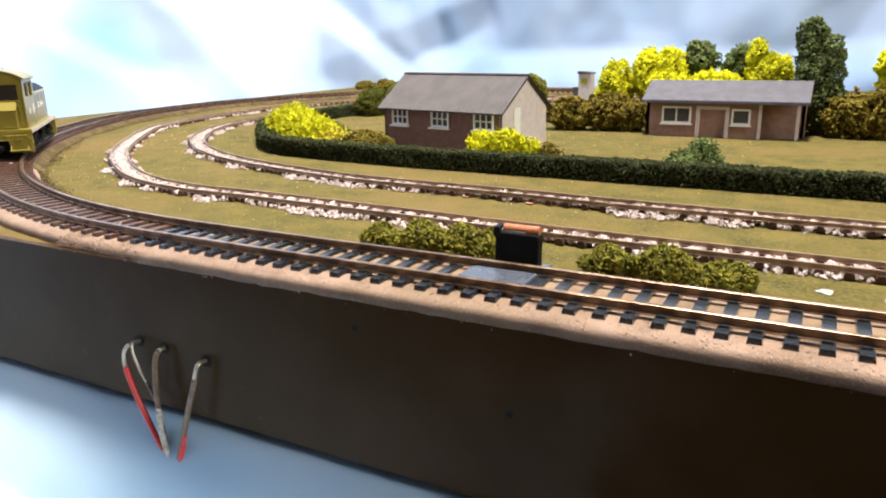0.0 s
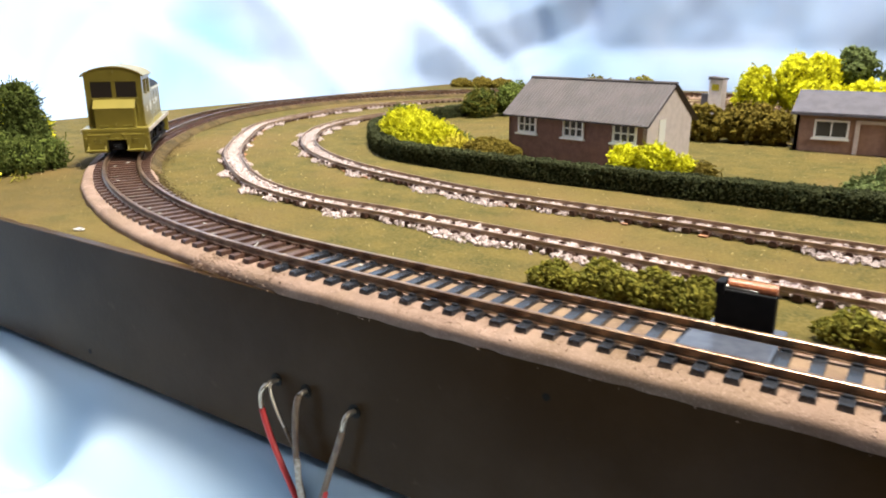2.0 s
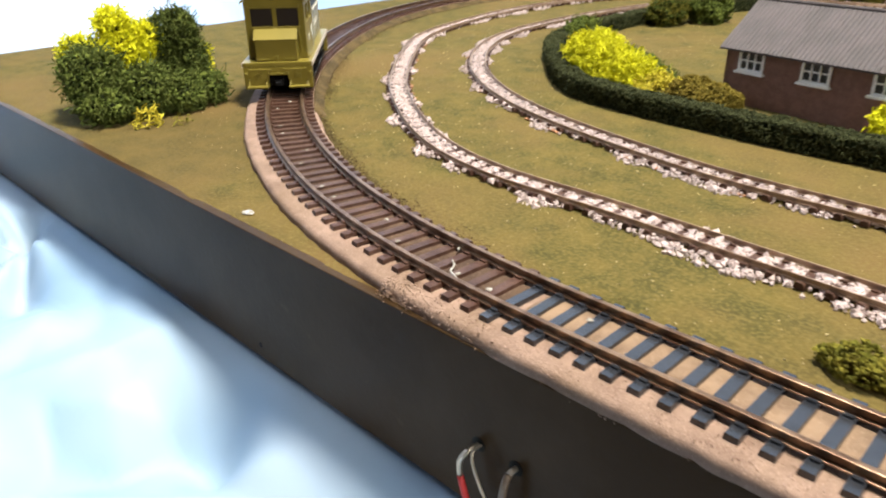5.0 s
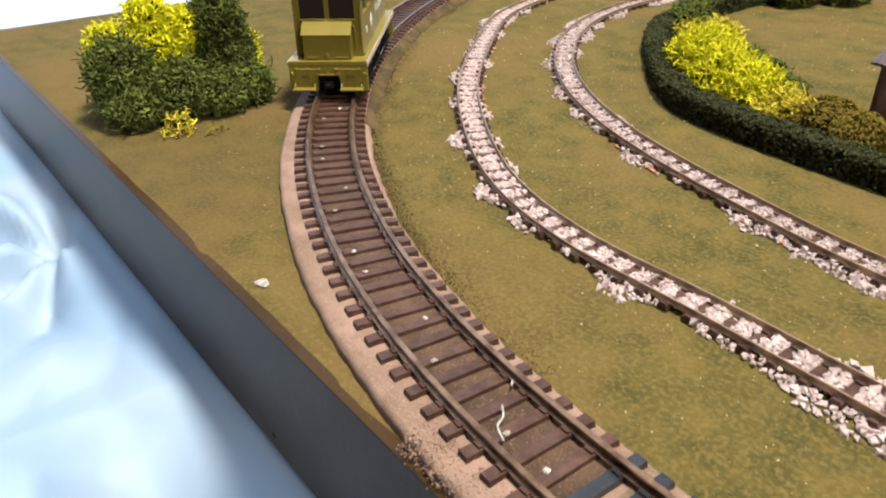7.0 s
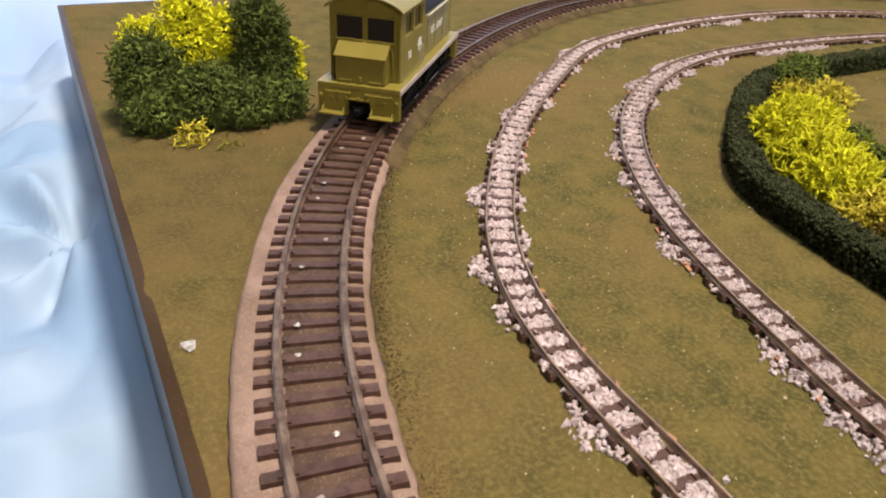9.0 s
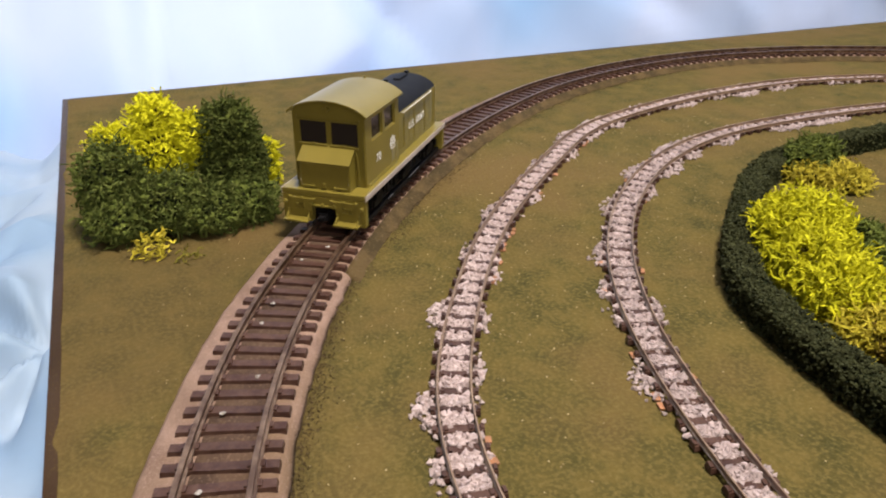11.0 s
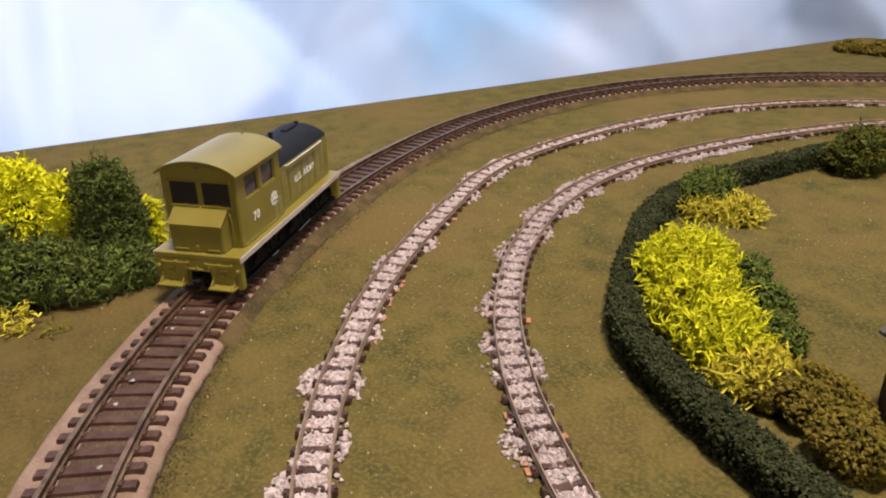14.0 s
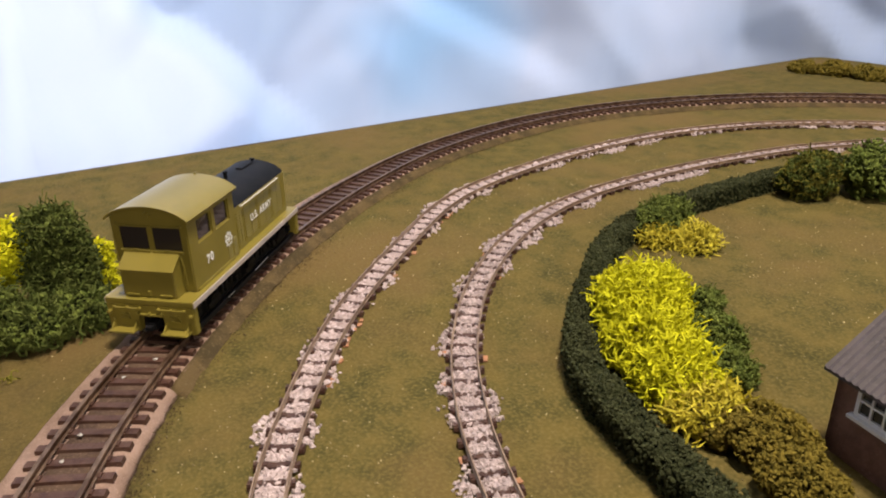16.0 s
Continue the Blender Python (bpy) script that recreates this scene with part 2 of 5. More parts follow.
def rod(bm, a, b, r, sides=8, r2=None):
    """A round bar from a to b."""
    a, b = Vector(a), Vector(b)
    d = b - a
    m = Matrix.Translation((a + b) / 2) @ d.to_track_quat("Z", "Y").to_matrix().to_4x4()
    bmesh.ops.create_cone(bm, cap_ends=True, segments=sides, radius1=r, radius2=r if r2 is None else r2, depth=d.length, matrix=m)
    return bm


def prism(bm, outline, axis, lo, hi):
    """A flat outline pushed along an axis: 'x' takes (y, z), 'y' takes (x, z), 'z' takes (x, y)."""
    def put(p, v):
        return {"x": (v, p[0], p[1]), "y": (p[0], v, p[1]), "z": (p[0], p[1], v)}[axis]
    lower, upper = [bm.verts.new(put(p, lo)) for p in outline], [bm.verts.new(put(p, hi)) for p in outline]
    bm.faces.new(lower)
    bm.faces.new(upper[::-1])
    for i in range(len(outline)):
        j = (i + 1) % len(outline)
        bm.faces.new((lower[i], upper[i], upper[j], lower[j]))
    return bm


def plate_with_holes(bm, axis, lo, hi, u0, u1, v0, v1, holes):
    """An upright plate with rectangular openings, as bars and fields between them."""
    us = sorted({u0, u1, *(h[0] for h in holes), *(h[1] for h in holes)})
    vs = sorted({v0, v1, *(h[2] for h in holes), *(h[3] for h in holes)})
    for a, b in zip(us, us[1:]):
        run = None
        for c, d in zip(vs, vs[1:]):
            mid = ((a + b) / 2, (c + d) / 2)
            if any(h[0] < mid[0] < h[1] and h[2] < mid[1] < h[3] for h in holes):
                if run:
                    prism(bm, [(a, run[0]), (b, run[0]), (b, run[1]), (a, run[1])], axis, lo, hi)
                run = None
            else:
                run = (run[0], d) if run else (c, d)
        if run:
            prism(bm, [(a, run[0]), (b, run[0]), (b, run[1]), (a, run[1])], axis, lo, hi)
    bmesh.ops.remove_doubles(bm, verts=bm.verts, dist=1e-5)
    return bm


def curve_through(points, step=0.5):
    """A smooth line through plan points, at even steps."""
    p = np.asarray(points, float)
    p = np.vstack([2 * p[0] - p[1], p, 2 * p[-1] - p[-2]])
    out = []
    for i in range(1, len(p) - 2):
        p0, p1, p2, p3 = p[i - 1 : i + 3]
        for u in np.arange(24) / 24:
            out.append(0.5 * (2 * p1 + (p2 - p0) * u + (2 * p0 - 5 * p1 + 4 * p2 - p3) * u**2 + (3 * p1 - p0 - 3 * p2 + p3) * u**3))
    out.append(p[-2])
    out = np.array(out)
    s = np.r_[0, np.cumsum(np.linalg.norm(np.diff(out, axis=0), axis=1))]
    at = np.linspace(0, s[-1], max(2, int(s[-1] / step) + 1))
    return np.stack([np.interp(at, s, out[:, n]) for n in range(out.shape[1])], 1)


def normals_of(line):
    d = np.gradient(line, axis=0)
    d /= np.linalg.norm(d, axis=1)[:, None]
    return np.stack([-d[:, 1], d[:, 0]], 1), d


def sweep(name, line, profile, mat, smooth=False, wobble=None):
    """A closed profile of (offset to the left, height) along a plan line."""
    n, _ = normals_of(line)
    prof = np.asarray(profile, float)
    k, m = len(line), len(prof)
    verts = np.zeros((k, m, 3))
    verts[:, :, :2] = line[:, None] + n[:, None] * prof[None, :, :1]
    verts[:, :, 2] = prof[:, 1]
    verts = verts.reshape(-1, 3)
    if wobble is not None:
        verts = wobble(verts)
    faces = [(i * m + j, i * m + (j + 1) % m, (i + 1) * m + (j + 1) % m, (i + 1) * m + j) for i in range(k - 1) for j in range(m)]
    faces += [tuple(range(m))[::-1], tuple((k - 1) * m + j for j in range(m))]
    return array_ob(name, verts, faces, mat, smooth)


ICO = bmesh.new()
bmesh.ops.create_icosphere(ICO, subdivisions=1, radius=1.0)
ICO_V = np.array([v.co[:] for v in ICO.verts])
ICO_F = np.array([[v.index for v in f.verts] for f in ICO.faces])
ICO.free()


def turns(rng, n):
    """n random turns, as matrices."""
    q = rng.normal(size=(n, 4))
    q /= np.linalg.norm(q, axis=1)[:, None]
    w, x, y, z = q.T
    return np.stack([1 - 2 * (y * y + z * z), 2 * (x * y - z * w), 2 * (x * z + y * w), 2 * (x * y + z * w), 1 - 2 * (x * x + z * z), 2 * (y * z - x * w), 2 * (x * z - y * w), 2 * (y * z + x * w), 1 - 2 * (x * x + y * y)], 1).reshape(-1, 3, 3)


OCT_V = np.array([(1, 0, 0), (-1, 0, 0), (0, 1, 0), (0, -1, 0), (0, 0, 1), (0, 0, -1)], float)
OCT_F = np.array([(0, 2, 4), (2, 1, 4), (1, 3, 4), (3, 0, 4), (2, 0, 5), (1, 2, 5), (3, 1, 5), (0, 3, 5)])


def lumps(rng, places, sizes, rough=0.3, flat=(1, 1, 1)):
    """Small crumpled bodies at the places: vertices and faces."""
    n = len(places)
    ball_v, ball_f = (OCT_V, OCT_F) if n > 1500 else (ICO_V, ICO_F)
    shape = ball_v[None] * (1 + rough * rng.uniform(-1, 1, (n, len(ball_v), 1))) * np.asarray(flat)
    v = np.einsum("nij,nkj->nki", turns(rng, n), shape) * np.asarray(sizes).reshape(-1, 1, 1) + places[:, None]
    f = ball_f[None] + (np.arange(n) * len(ball_v))[:, None, None]
    return v.reshape(-1, 3), f.reshape(-1, 3)


def strands(rng, places, outward, length, radius, curl=0.5, steps=3):
    """Thin bent threads that start at the places and lean outward."""
    n = len(places)
    d = outward + curl * rng.normal(size=(n, 3))
    d /= np.linalg.norm(d, axis=1)[:, None]
    line = [places]
    for _ in range(steps):
        line.append(line[-1] + d * (length * rng.uniform(0.6, 1.3, (n, 1)) / steps))
        d = d + curl * 0.9 * rng.normal(size=(n, 3))
        d /= np.linalg.norm(d, axis=1)[:, None]
    line = np.stack(line, 1)
    side = np.cross(d, rng.normal(size=(n, 3)))
    side /= np.linalg.norm(side, axis=1)[:, None]
    up = np.cross(d, side)
    r = radius * rng.uniform(0.7, 1.3, (n, 1, 1))
    ring = [line + r * (np.cos(a) * side + np.sin(a) * up)[:, None] for a in (0, 2.09, 4.19)]
    v = np.stack(ring, 2)
    k = steps + 1
    one = [(s * 3 + j, s * 3 + (j + 1) % 3, (s + 1) * 3 + (j + 1) % 3, (s + 1) * 3 + j) for s in range(steps) for j in range(3)]
    f = np.array(one)[None] + (np.arange(n) * k * 3)[:, None, None]
    return v.reshape(-1, 3), f.reshape(-1, 4)


def shell(rng, bodies, n, inner=0.75):
    """Places and outward ways near the outside of a union of ellipsoids (x, y, z, rx, ry, rz)."""
    bodies = np.asarray(bodies, float)
    area = (bodies[:, 3] * bodies[:, 4] * bodies[:, 5]) ** (2 / 3)
    pick = rng.choice(len(bodies), n * 3, p=area / area.sum())
    d = rng.normal(size=(n * 3, 3))
    d /= np.linalg.norm(d, axis=1)[:, None]
    b = bodies[pick]
    p = b[:, :3] + d * b[:, 3:] * rng.uniform(inner, 1.0, (n * 3, 1))
    depth = np.min(np.linalg.norm((p[:, None] - bodies[None, :, :3]) / bodies[None, :, 3:], axis=2), axis=1)
    keep = (depth > inner - 0.02) & (p[:, 2] > 0.02)
    return p[keep][:n], d[keep][:n]


# ---- the room round the layout ----
def room_panel(name, x0, x1, y0, y1, z0, z1, mat, label, category):
    ob = mesh_ob(name, boxed(x0, x1, y0, y1, z0, z1), mat)
    return tagged(ob, label, category, kind="structure")


room_panel("floor", -170, 190, -150, 190, -80, -75, CARPET, "brown carpeted floor of the room", "floor")
room_panel("ceiling", -170, 190, -150, 190, 170, 175, CEILING_PAINT, "plain grey painted ceiling", "ceiling")
room_panel("wall_north", -170, 190, 190, 195, -80, 175, WALL_PAINT, "plain brown painted wall", "wall")
room_panel("wall_south", -170, 190, -155, -150, -80, 175, WALL_PAINT, "plain brown painted wall", "wall")
# unseen west wall; its opening is added for the lamp behind the cloth
tagged(mesh_ob("wall_west", plate_with_holes(bmesh.new(), "x", -175, -170, -155, 195, -80, 175, [(-45, 95, -40, 100)]), WALL_PAINT), "plain brown painted wall with an added opening", "wall", kind="structure")
tagged(mesh_ob("wall_east", plate_with_holes(bmesh.new(), "x", 190, 195, -155, 195, -80, 175, [(-45, 55, 55, 155)]), WALL_PAINT), "plain brown painted wall with an added opening", "wall", kind="structure")

# ---- baseboard ----
LEFT, RIGHT, FRONT, BACK, DEPTH = -72.3, 75.0, 17.4, 112.0, 5.2


def relief(x, y):
    return 0.05 * noise.noise((x * 0.11, y * 0.11, 3.0)) + 0.025 * noise.noise((x * 0.6, y * 0.6, 9.0))


def ground_sheet():
    xs, ys = np.arange(LEFT, RIGHT + 0.1, 0.75), np.linspace(FRONT, BACK, 118)
    verts = [(x, y, relief(x, y) - (0.06 if y < FRONT + 0.3 or x < LEFT + 0.3 else 0)) for x in xs for y in ys]
    k = len(ys)
    faces = [(i * k + j, (i + 1) * k + j, (i + 1) * k + j + 1, i * k + j + 1) for i in range(len(xs) - 1) for j in range(k - 1)]
    return tagged(array_ob("ground", verts, faces, GRASS, True), "olive brown flocked grass of the model layout", "grass", kind="structure")


ground_sheet()
room_panel("baseboard_top", LEFT + 0.4, RIGHT, FRONT + 0.35, BACK, -1.2, -0.12, FASCIA_EDGE, "wooden baseboard under the model scenery", "board")
fascia = thing("fascia", "dark painted wooden fascia board along the layout edge", "board", kind="structure")
part("front_board", boxed(LEFT, RIGHT, FRONT - 0.02, FRONT + 0.34, -DEPTH, -0.03, bevel=0.04), FASCIA, fascia)
part("end_board", boxed(LEFT - 0.02, LEFT + 0.32, FRONT + 0.35, BACK, -DEPTH, -0.03, bevel=0.04), FASCIA, fascia)
part("rear_board", boxed(LEFT, RIGHT, BACK + 0.01, BACK + 0.35, -DEPTH, -0.03, bevel=0.04), FASCIA, fascia)


# ---- sky cloth behind and below ----
def facets(u, v, cell, turn, seed):
    """Height of a crumpled sheet, -1 to 1: flat three-cornered facets that meet in straight creases."""
    p, q = (u * math.cos(turn) - v * math.sin(turn)) / cell, (u * math.sin(turn) + v * math.cos(turn)) / cell
    p += 0.22 * noise.noise((p * 0.5, q * 0.5, seed))
    lean = (p + q) * 0.366
    i, j = math.floor(p + lean), math.floor(q + lean)
    x, y = p + lean - i, q + lean - j
    high, low, mid = (x, y, (i + 1, j)) if x > y else (y, x, (i, j + 1))

    def corner(m, n):
        return 2 * noise.cell((m + 0.5, n + 0.5, seed + 0.5)) - 1

    return (1 - high) * corner(i, j) + (high - low) * corner(*mid) + low * corner(i + 1, j + 1)


def cloth_sheet(name, label, at, nu, nv, mat):
    verts = [at(u / (nu - 1), v / (nv - 1)) for u in range(nu) for v in range(nv)]
    faces = [(i * nv + j, (i + 1) * nv + j, (i + 1) * nv + j + 1, i * nv + j + 1) for i in range(nu - 1) for j in range(nv - 1)]
    return tagged(array_ob(name, verts, faces, mat, True), label, "cloth")


def fold_at(u, z, u0, z0, turn, long, high, wide):
    """One long fold: a gentle rise on one side, a steep fall on the other, fading at its ends."""
    du, dz = u - u0, z - z0
    along = (du * math.cos(turn) + dz * math.sin(turn)) / long
    if abs(along) >= 1:
        return 0.0
    d = -du * math.sin(turn) + dz * math.cos(turn)
    rise = 1 + d / wide if d < 0 else 1 - d / (0.35 * wide)
    return high * max(0.0, rise) * (1 - along * along)


rng = np.random.default_rng(17)
FOLDS = [(rng.uniform(0, 430), rng.uniform(-5, 60), rng.uniform(0.25, 2.6), rng.uniform(18, 46), rng.uniform(0.5, 1.5), rng.uniform(7, 18)) for _ in range(12)]
FOLDS += [(99, 4.0, 1.42, 22, 2.4, 9), (123, 2.0, 2.4, 24, 3.2, 11), (86, 14.0, 0.8, 20, 2.6, 10), (152, 6.0, 2.7, 18, 2.4, 9), (252, 5.5, math.pi, 46, 3.4, 18), (206, 9.0, 2.55, 17, 3.2, 13), (222, 6.0, 3.5, 14, 2.6, 12), (300, 7.0, 3.3, 26, 1.8, 14), (118, 12.0, 0.75, 16, 2.2, 9)]


def hanging(u, v):
    """Round the end and the back of the board, from below its edge up to the top of the sheet."""
    i = min(int(u * (len(HANG) - 1) + 0.5), len(HANG) - 1)
    z = -32 + 135 * v
    out = 1.9 * facets(u * 430, z, 24, 0.5, 3) + 0.6 * facets(u * 430, z, 11, 0.9, 7) + 0.1 * facets(u * 430, z, 4.5, 0.2, 11) - 2.0 + sum(fold_at(u * 430, z, *f) for f in FOLDS) + 3 * noise.noise((u * 6, z * 0.02, 1.0))
    return HANG[i][0] + HANG_N[i][0] * out, HANG[i][1] + HANG_N[i][1] * out, z


HANG = curve_through([(-93, -62), (-92, -20), (-91.5, 20), (-91, 60), (-88, 90), (-81, 110), (-66, 121), (-40, 125), (0, 126), (60, 126), (120, 126)], 0.9)
HANG_N = normals_of(HANG)[0]
cloth_sheet("sky_cloth", "pale blue creased cloth hung behind the layout", hanging, len(HANG), 150, CLOTH)


def draped(u, v):
    """Flat under the board, falling in folds over the table's edge in front of it."""
    x, run = -100 + (95 + 3 * noise.noise((v * 9, 0.0, 2.0))) * u, 75 * v
    y = FRONT + 30 - min(run, 44 + 1.5 * math.sin(0.2 * x))
    near = max(0.0, min(1.0, (FRONT - 0.2 - y) / 3))
    flat = FRONT + 30 - run
    fold = 0.9 * facets(x, flat, 8.0, 0.6, 21) + 0.3 * facets(x, flat, 3.2, 0.1, 23) - 0.5
    dx, dy = x + 51.5, flat - 15.8
    r = math.hypot(dx, dy)
    star = math.exp(-r / 9) * (0.5 + 0.5 * math.cos(7 * math.atan2(dy, dx) + 0.12 * r)) * min(1.0, r / 2) * 2.2
    pocket = 3.2 * math.exp(-(((dx + 0.4) / 1.1) ** 2 + ((dy - 0.6) / 1.0) ** 2)) + 2.0 * math.exp(-(((x + 30.5) / 1.6) ** 2 + ((flat - 15.6) / 1.8) ** 2))
    if run > 44 + 1.5 * math.sin(0.2 * x):
        return x, y - 0.4 * fold, -7.0 + 0.5 * fold - (run - 44 - 1.5 * math.sin(0.2 * x))
    return x, y, -5.52 + near * (min(fold, 0.5 + 0.5 * fold) + star - pocket - 3.0 * math.exp(-(((x + 17.5) / 5.5) ** 2)))


cloth_sheet("table_cloth", "pale blue crumpled cloth spread below the layout", draped, 300, 260, TABLE_CLOTH)


def support_table():
    """The plain table that carries the board, under the cloth."""
    table = thing("table", "plain wooden table under the cloth and the layout", "table")
    part("tabletop", boxed(-69, 74, 19, 104, -8.4, -5.7, bevel=0.2), CARPET, table)
    for x in (-66, 70):
        for y in (22, 100):
            part("leg", boxed(x - 2, x + 2, y - 2, y + 2, -75, -8.4, bevel=0.2), CARPET, table)


support_table()

# ---- tracks ----
MAIN = [(70, 19.35), (30, 19.35), (10, 19.35), (-8, 19.35), (-16, 19.35), (-21.9, 19.5), (-26.9, 20.15), (-31.9, 21.55), (-37.4, 24.0), (-42.7, 27.4), (-47.9, 31.8), (-52.6, 36.9), (-56.8, 42.5), (-60.5, 48.9), (-62.9, 56), (-63.95, 63), (-63.6, 70), (-61.4, 77.9), (-56.8, 86.3), (-49.2, 93.3), (-36.4, 96.5), (-20.4, 98), (20, 98)]
OUTER = [(70, 25.2), (20, 25.3), (-5, 25.6), (-15, 26.1), (-22.4, 26.5), (-27.4, 26.65), (-31.8, 27.8), (-36.4, 30.4), (-41.6, 34.4), (-46.7, 39.8), (-51.4, 45.8), (-53.8, 52.4), (-55.1, 60), (-54.9, 68.7), (-51.7, 77.8), (-45.0, 85), (-34.4, 88), (-15, 90), (20, 90)]
INNER = [(70, 30.6), (20, 30.8), (-5, 31.2), (-12, 31.6), (-20.4, 31.9), (-25.4, 32.8), (-29.9, 34.0), (-33.7, 35.5), (-37.6, 37.8), (-41.6, 41.3), (-45.2, 46.2), (-47.5, 52.2), (-48.1, 59.8), (-47.6, 67), (-46.0, 74.2), (-41.6, 81.5), (-31.4, 83.5), (-15, 85), (20, 85)]
main_line, outer_line, inner_line = (curve_through(p, 0.4) for p in (MAIN, OUTER, INNER))
bed_line = curve_through(MAIN, 0.5)


def rough_bed(v):
    out = v.copy()
    for i, (x, y, z) in enumerate(v):
        out[i, 2] += 0.03 * noise.noise((x * 2.1, y * 2.1, 1.0))
        k = (0.09 if z < 0.2 else 0.04) * noise.noise((x * 3.1, y * 3.1, 4.0))
        out[i, 0] += k
        out[i, 1] = max(out[i, 1] + k, FRONT - 0.03 + 0.09 * noise.noise((x * 1.4, z, 2.0)))
    return out


tagged(sweep("roadbed", bed_line, [(2.02, -0.05), (1.96, 0.22), (1.84, 0.32), (1.2, 0.36), (0.6, 0.35), (0, 0.36), (-0.6, 0.35), (-1.2, 0.36), (-1.5, 0.3), (-1.62, 0.16), (-1.7, -0.05)], ROADBED, True, rough_bed), "pinkish brown ballasted cork roadbed under the track", "roadbed", kind="structure")

for along, stuff in ((bed_line[: np.argmax(bed_line[:, 0] < -20.4)], TAN_INFILL), (bed_line[np.argmax(bed_line[:, 0] < -20.1) :], INFILL)):
    tagged(sweep("ballast_infill", along, [(0.74, 0.3), (0.7, 0.385), (0, 0.39), (-0.7, 0.385), (-0.74, 0.3)], stuff, True, rough_bed), "brown ballast between the rails", "ballast", kind="structure")


def ballast_crumbs():
    """Loose ballast along the front edge of the bed, spilling over the board."""
    rng = np.random.default_rng(5)
    n = 6000
    x = rng.uniform(-24, 26, n)
    y = FRONT + 0.2 + rng.normal(0, 0.09, n)
    p = np.c_[x, np.maximum(y, FRONT - 0.04), np.where(y < FRONT, rng.uniform(-0.16, 0.02, n), rng.uniform(0.0, 0.18, n))]
    m = 11000
    q = np.c_[rng.uniform(-24, 26, m), 19.35 - 0.98 - np.abs(rng.normal(0, 0.45, m)), np.zeros(m)]
    q = q[q[:, 1] > FRONT + 0.02]
    q[:, 2] = np.interp(19.35 - q[:, 1], [0.9, 1.84, 1.96, 2.05], [0.35, 0.31, 0.2, 0.02])
    p = np.r_[p, q]
    v, f = lumps(rng, p, rng.uniform(0.012, 0.042, len(p)), 0.45)
    return tagged(array_ob("ballast_crumbs", v, f, ROADBED), "loose pinkish brown ballast crumbs along the board edge", "ballast", kind="stuff")


ballast_crumbs()


EARTH_BANK = material("brown_earth_bank", (0.095, 0.064, 0.028), 0.95, (0.05, 0.036, 0.017), 70, (0.13, 0.09, 0.045), 800, 1.0, 900, spec=0.1, detail=8.0)
bank_line = bed_line[(bed_line[:, 1] > 26) & (bed_line[:, 0] < -30)]
tagged(sweep("soil_bank", bank_line, [(-1.44, 0.33), (-1.6, 0.26), (-1.78, 0.12), (-1.98, 0.02), (-2.06, -0.06), (-1.44, -0.06)], EARTH_BANK, True, rough_bed), "brown soil banked against the inner side of the roadbed", "soil", kind="structure")


def soil_flecks():
    """Dark soil washed against the inner foot of the roadbed."""
    rng = np.random.default_rng(15)
    n = 17000
    nrm, _ = normals_of(bed_line)
    i = rng.choice(np.nonzero((bed_line[:, 0] < -24) & (bed_line[:, 1] < 88))[0], n)
    patch = np.array([0.55 + 0.9 * noise.noise((bed_line[j, 0] * 0.16, bed_line[j, 1] * 0.16, 6.0)) for j in i])
    off = -1.62 - np.abs(rng.normal(0, 0.55, n)) * np.clip(patch, 0.25, 1.3)
    p = bed_line[i] + nrm[i] * off[:, None] + rng.uniform(-0.25, 0.25, (n, 2))
    up = 0.02 + np.clip((1.7 + off) * 1.6, 0, 0.12)
    v, f = lumps(rng, np.c_[p, up], rng.uniform(0.012, 0.036, n), 0.45, (1, 0.8, 0.4))
    return tagged(array_ob("soil_flecks", v, f, SOIL), "dark brown soil flecks along the roadbed foot", "soil", kind="stuff")


soil_flecks()


def rail_profile(at, base, w, h):
    half = [(0.5 * w, 0), (0.5 * w, 0.14 * h), (0.14 * w, 0.24 * h), (0.14 * w, 0.66 * h), (0.3 * w, 0.74 * h), (0.3 * w, 0.96 * h), (0.22 * w, h)]
    return [(at + x, base + z) for x, z in half] + [(at - x, base + z) for x, z in half[::-1]]


def sleeper_mesh(name, length, width, height, mat, bevel, chairs):
    bm = boxed(-width / 2, width / 2, -length / 2, length / 2, 0, height, bevel=0)
    top = [v for v in bm.verts if v.co.z > height / 2]
    for v in top:
        v.co.x *= 0.82
        v.co.y *= 0.985
    for at in chairs:
        for s in (-1, 1):
            box(bm, -width * 0.3, width * 0.3, at + s * 0.16 - 0.05, at + s * 0.16 + 0.05, height - 0.02, height + 0.055)
    for v in bm.verts:
        v.co *= CM
    me = bpy.data.meshes.new(name)
    bmesh.ops.recalc_face_normals(bm, faces=bm.faces)
    bm.to_mesh(me)
    bm.free()
    me.materials.append(mat)
    return me


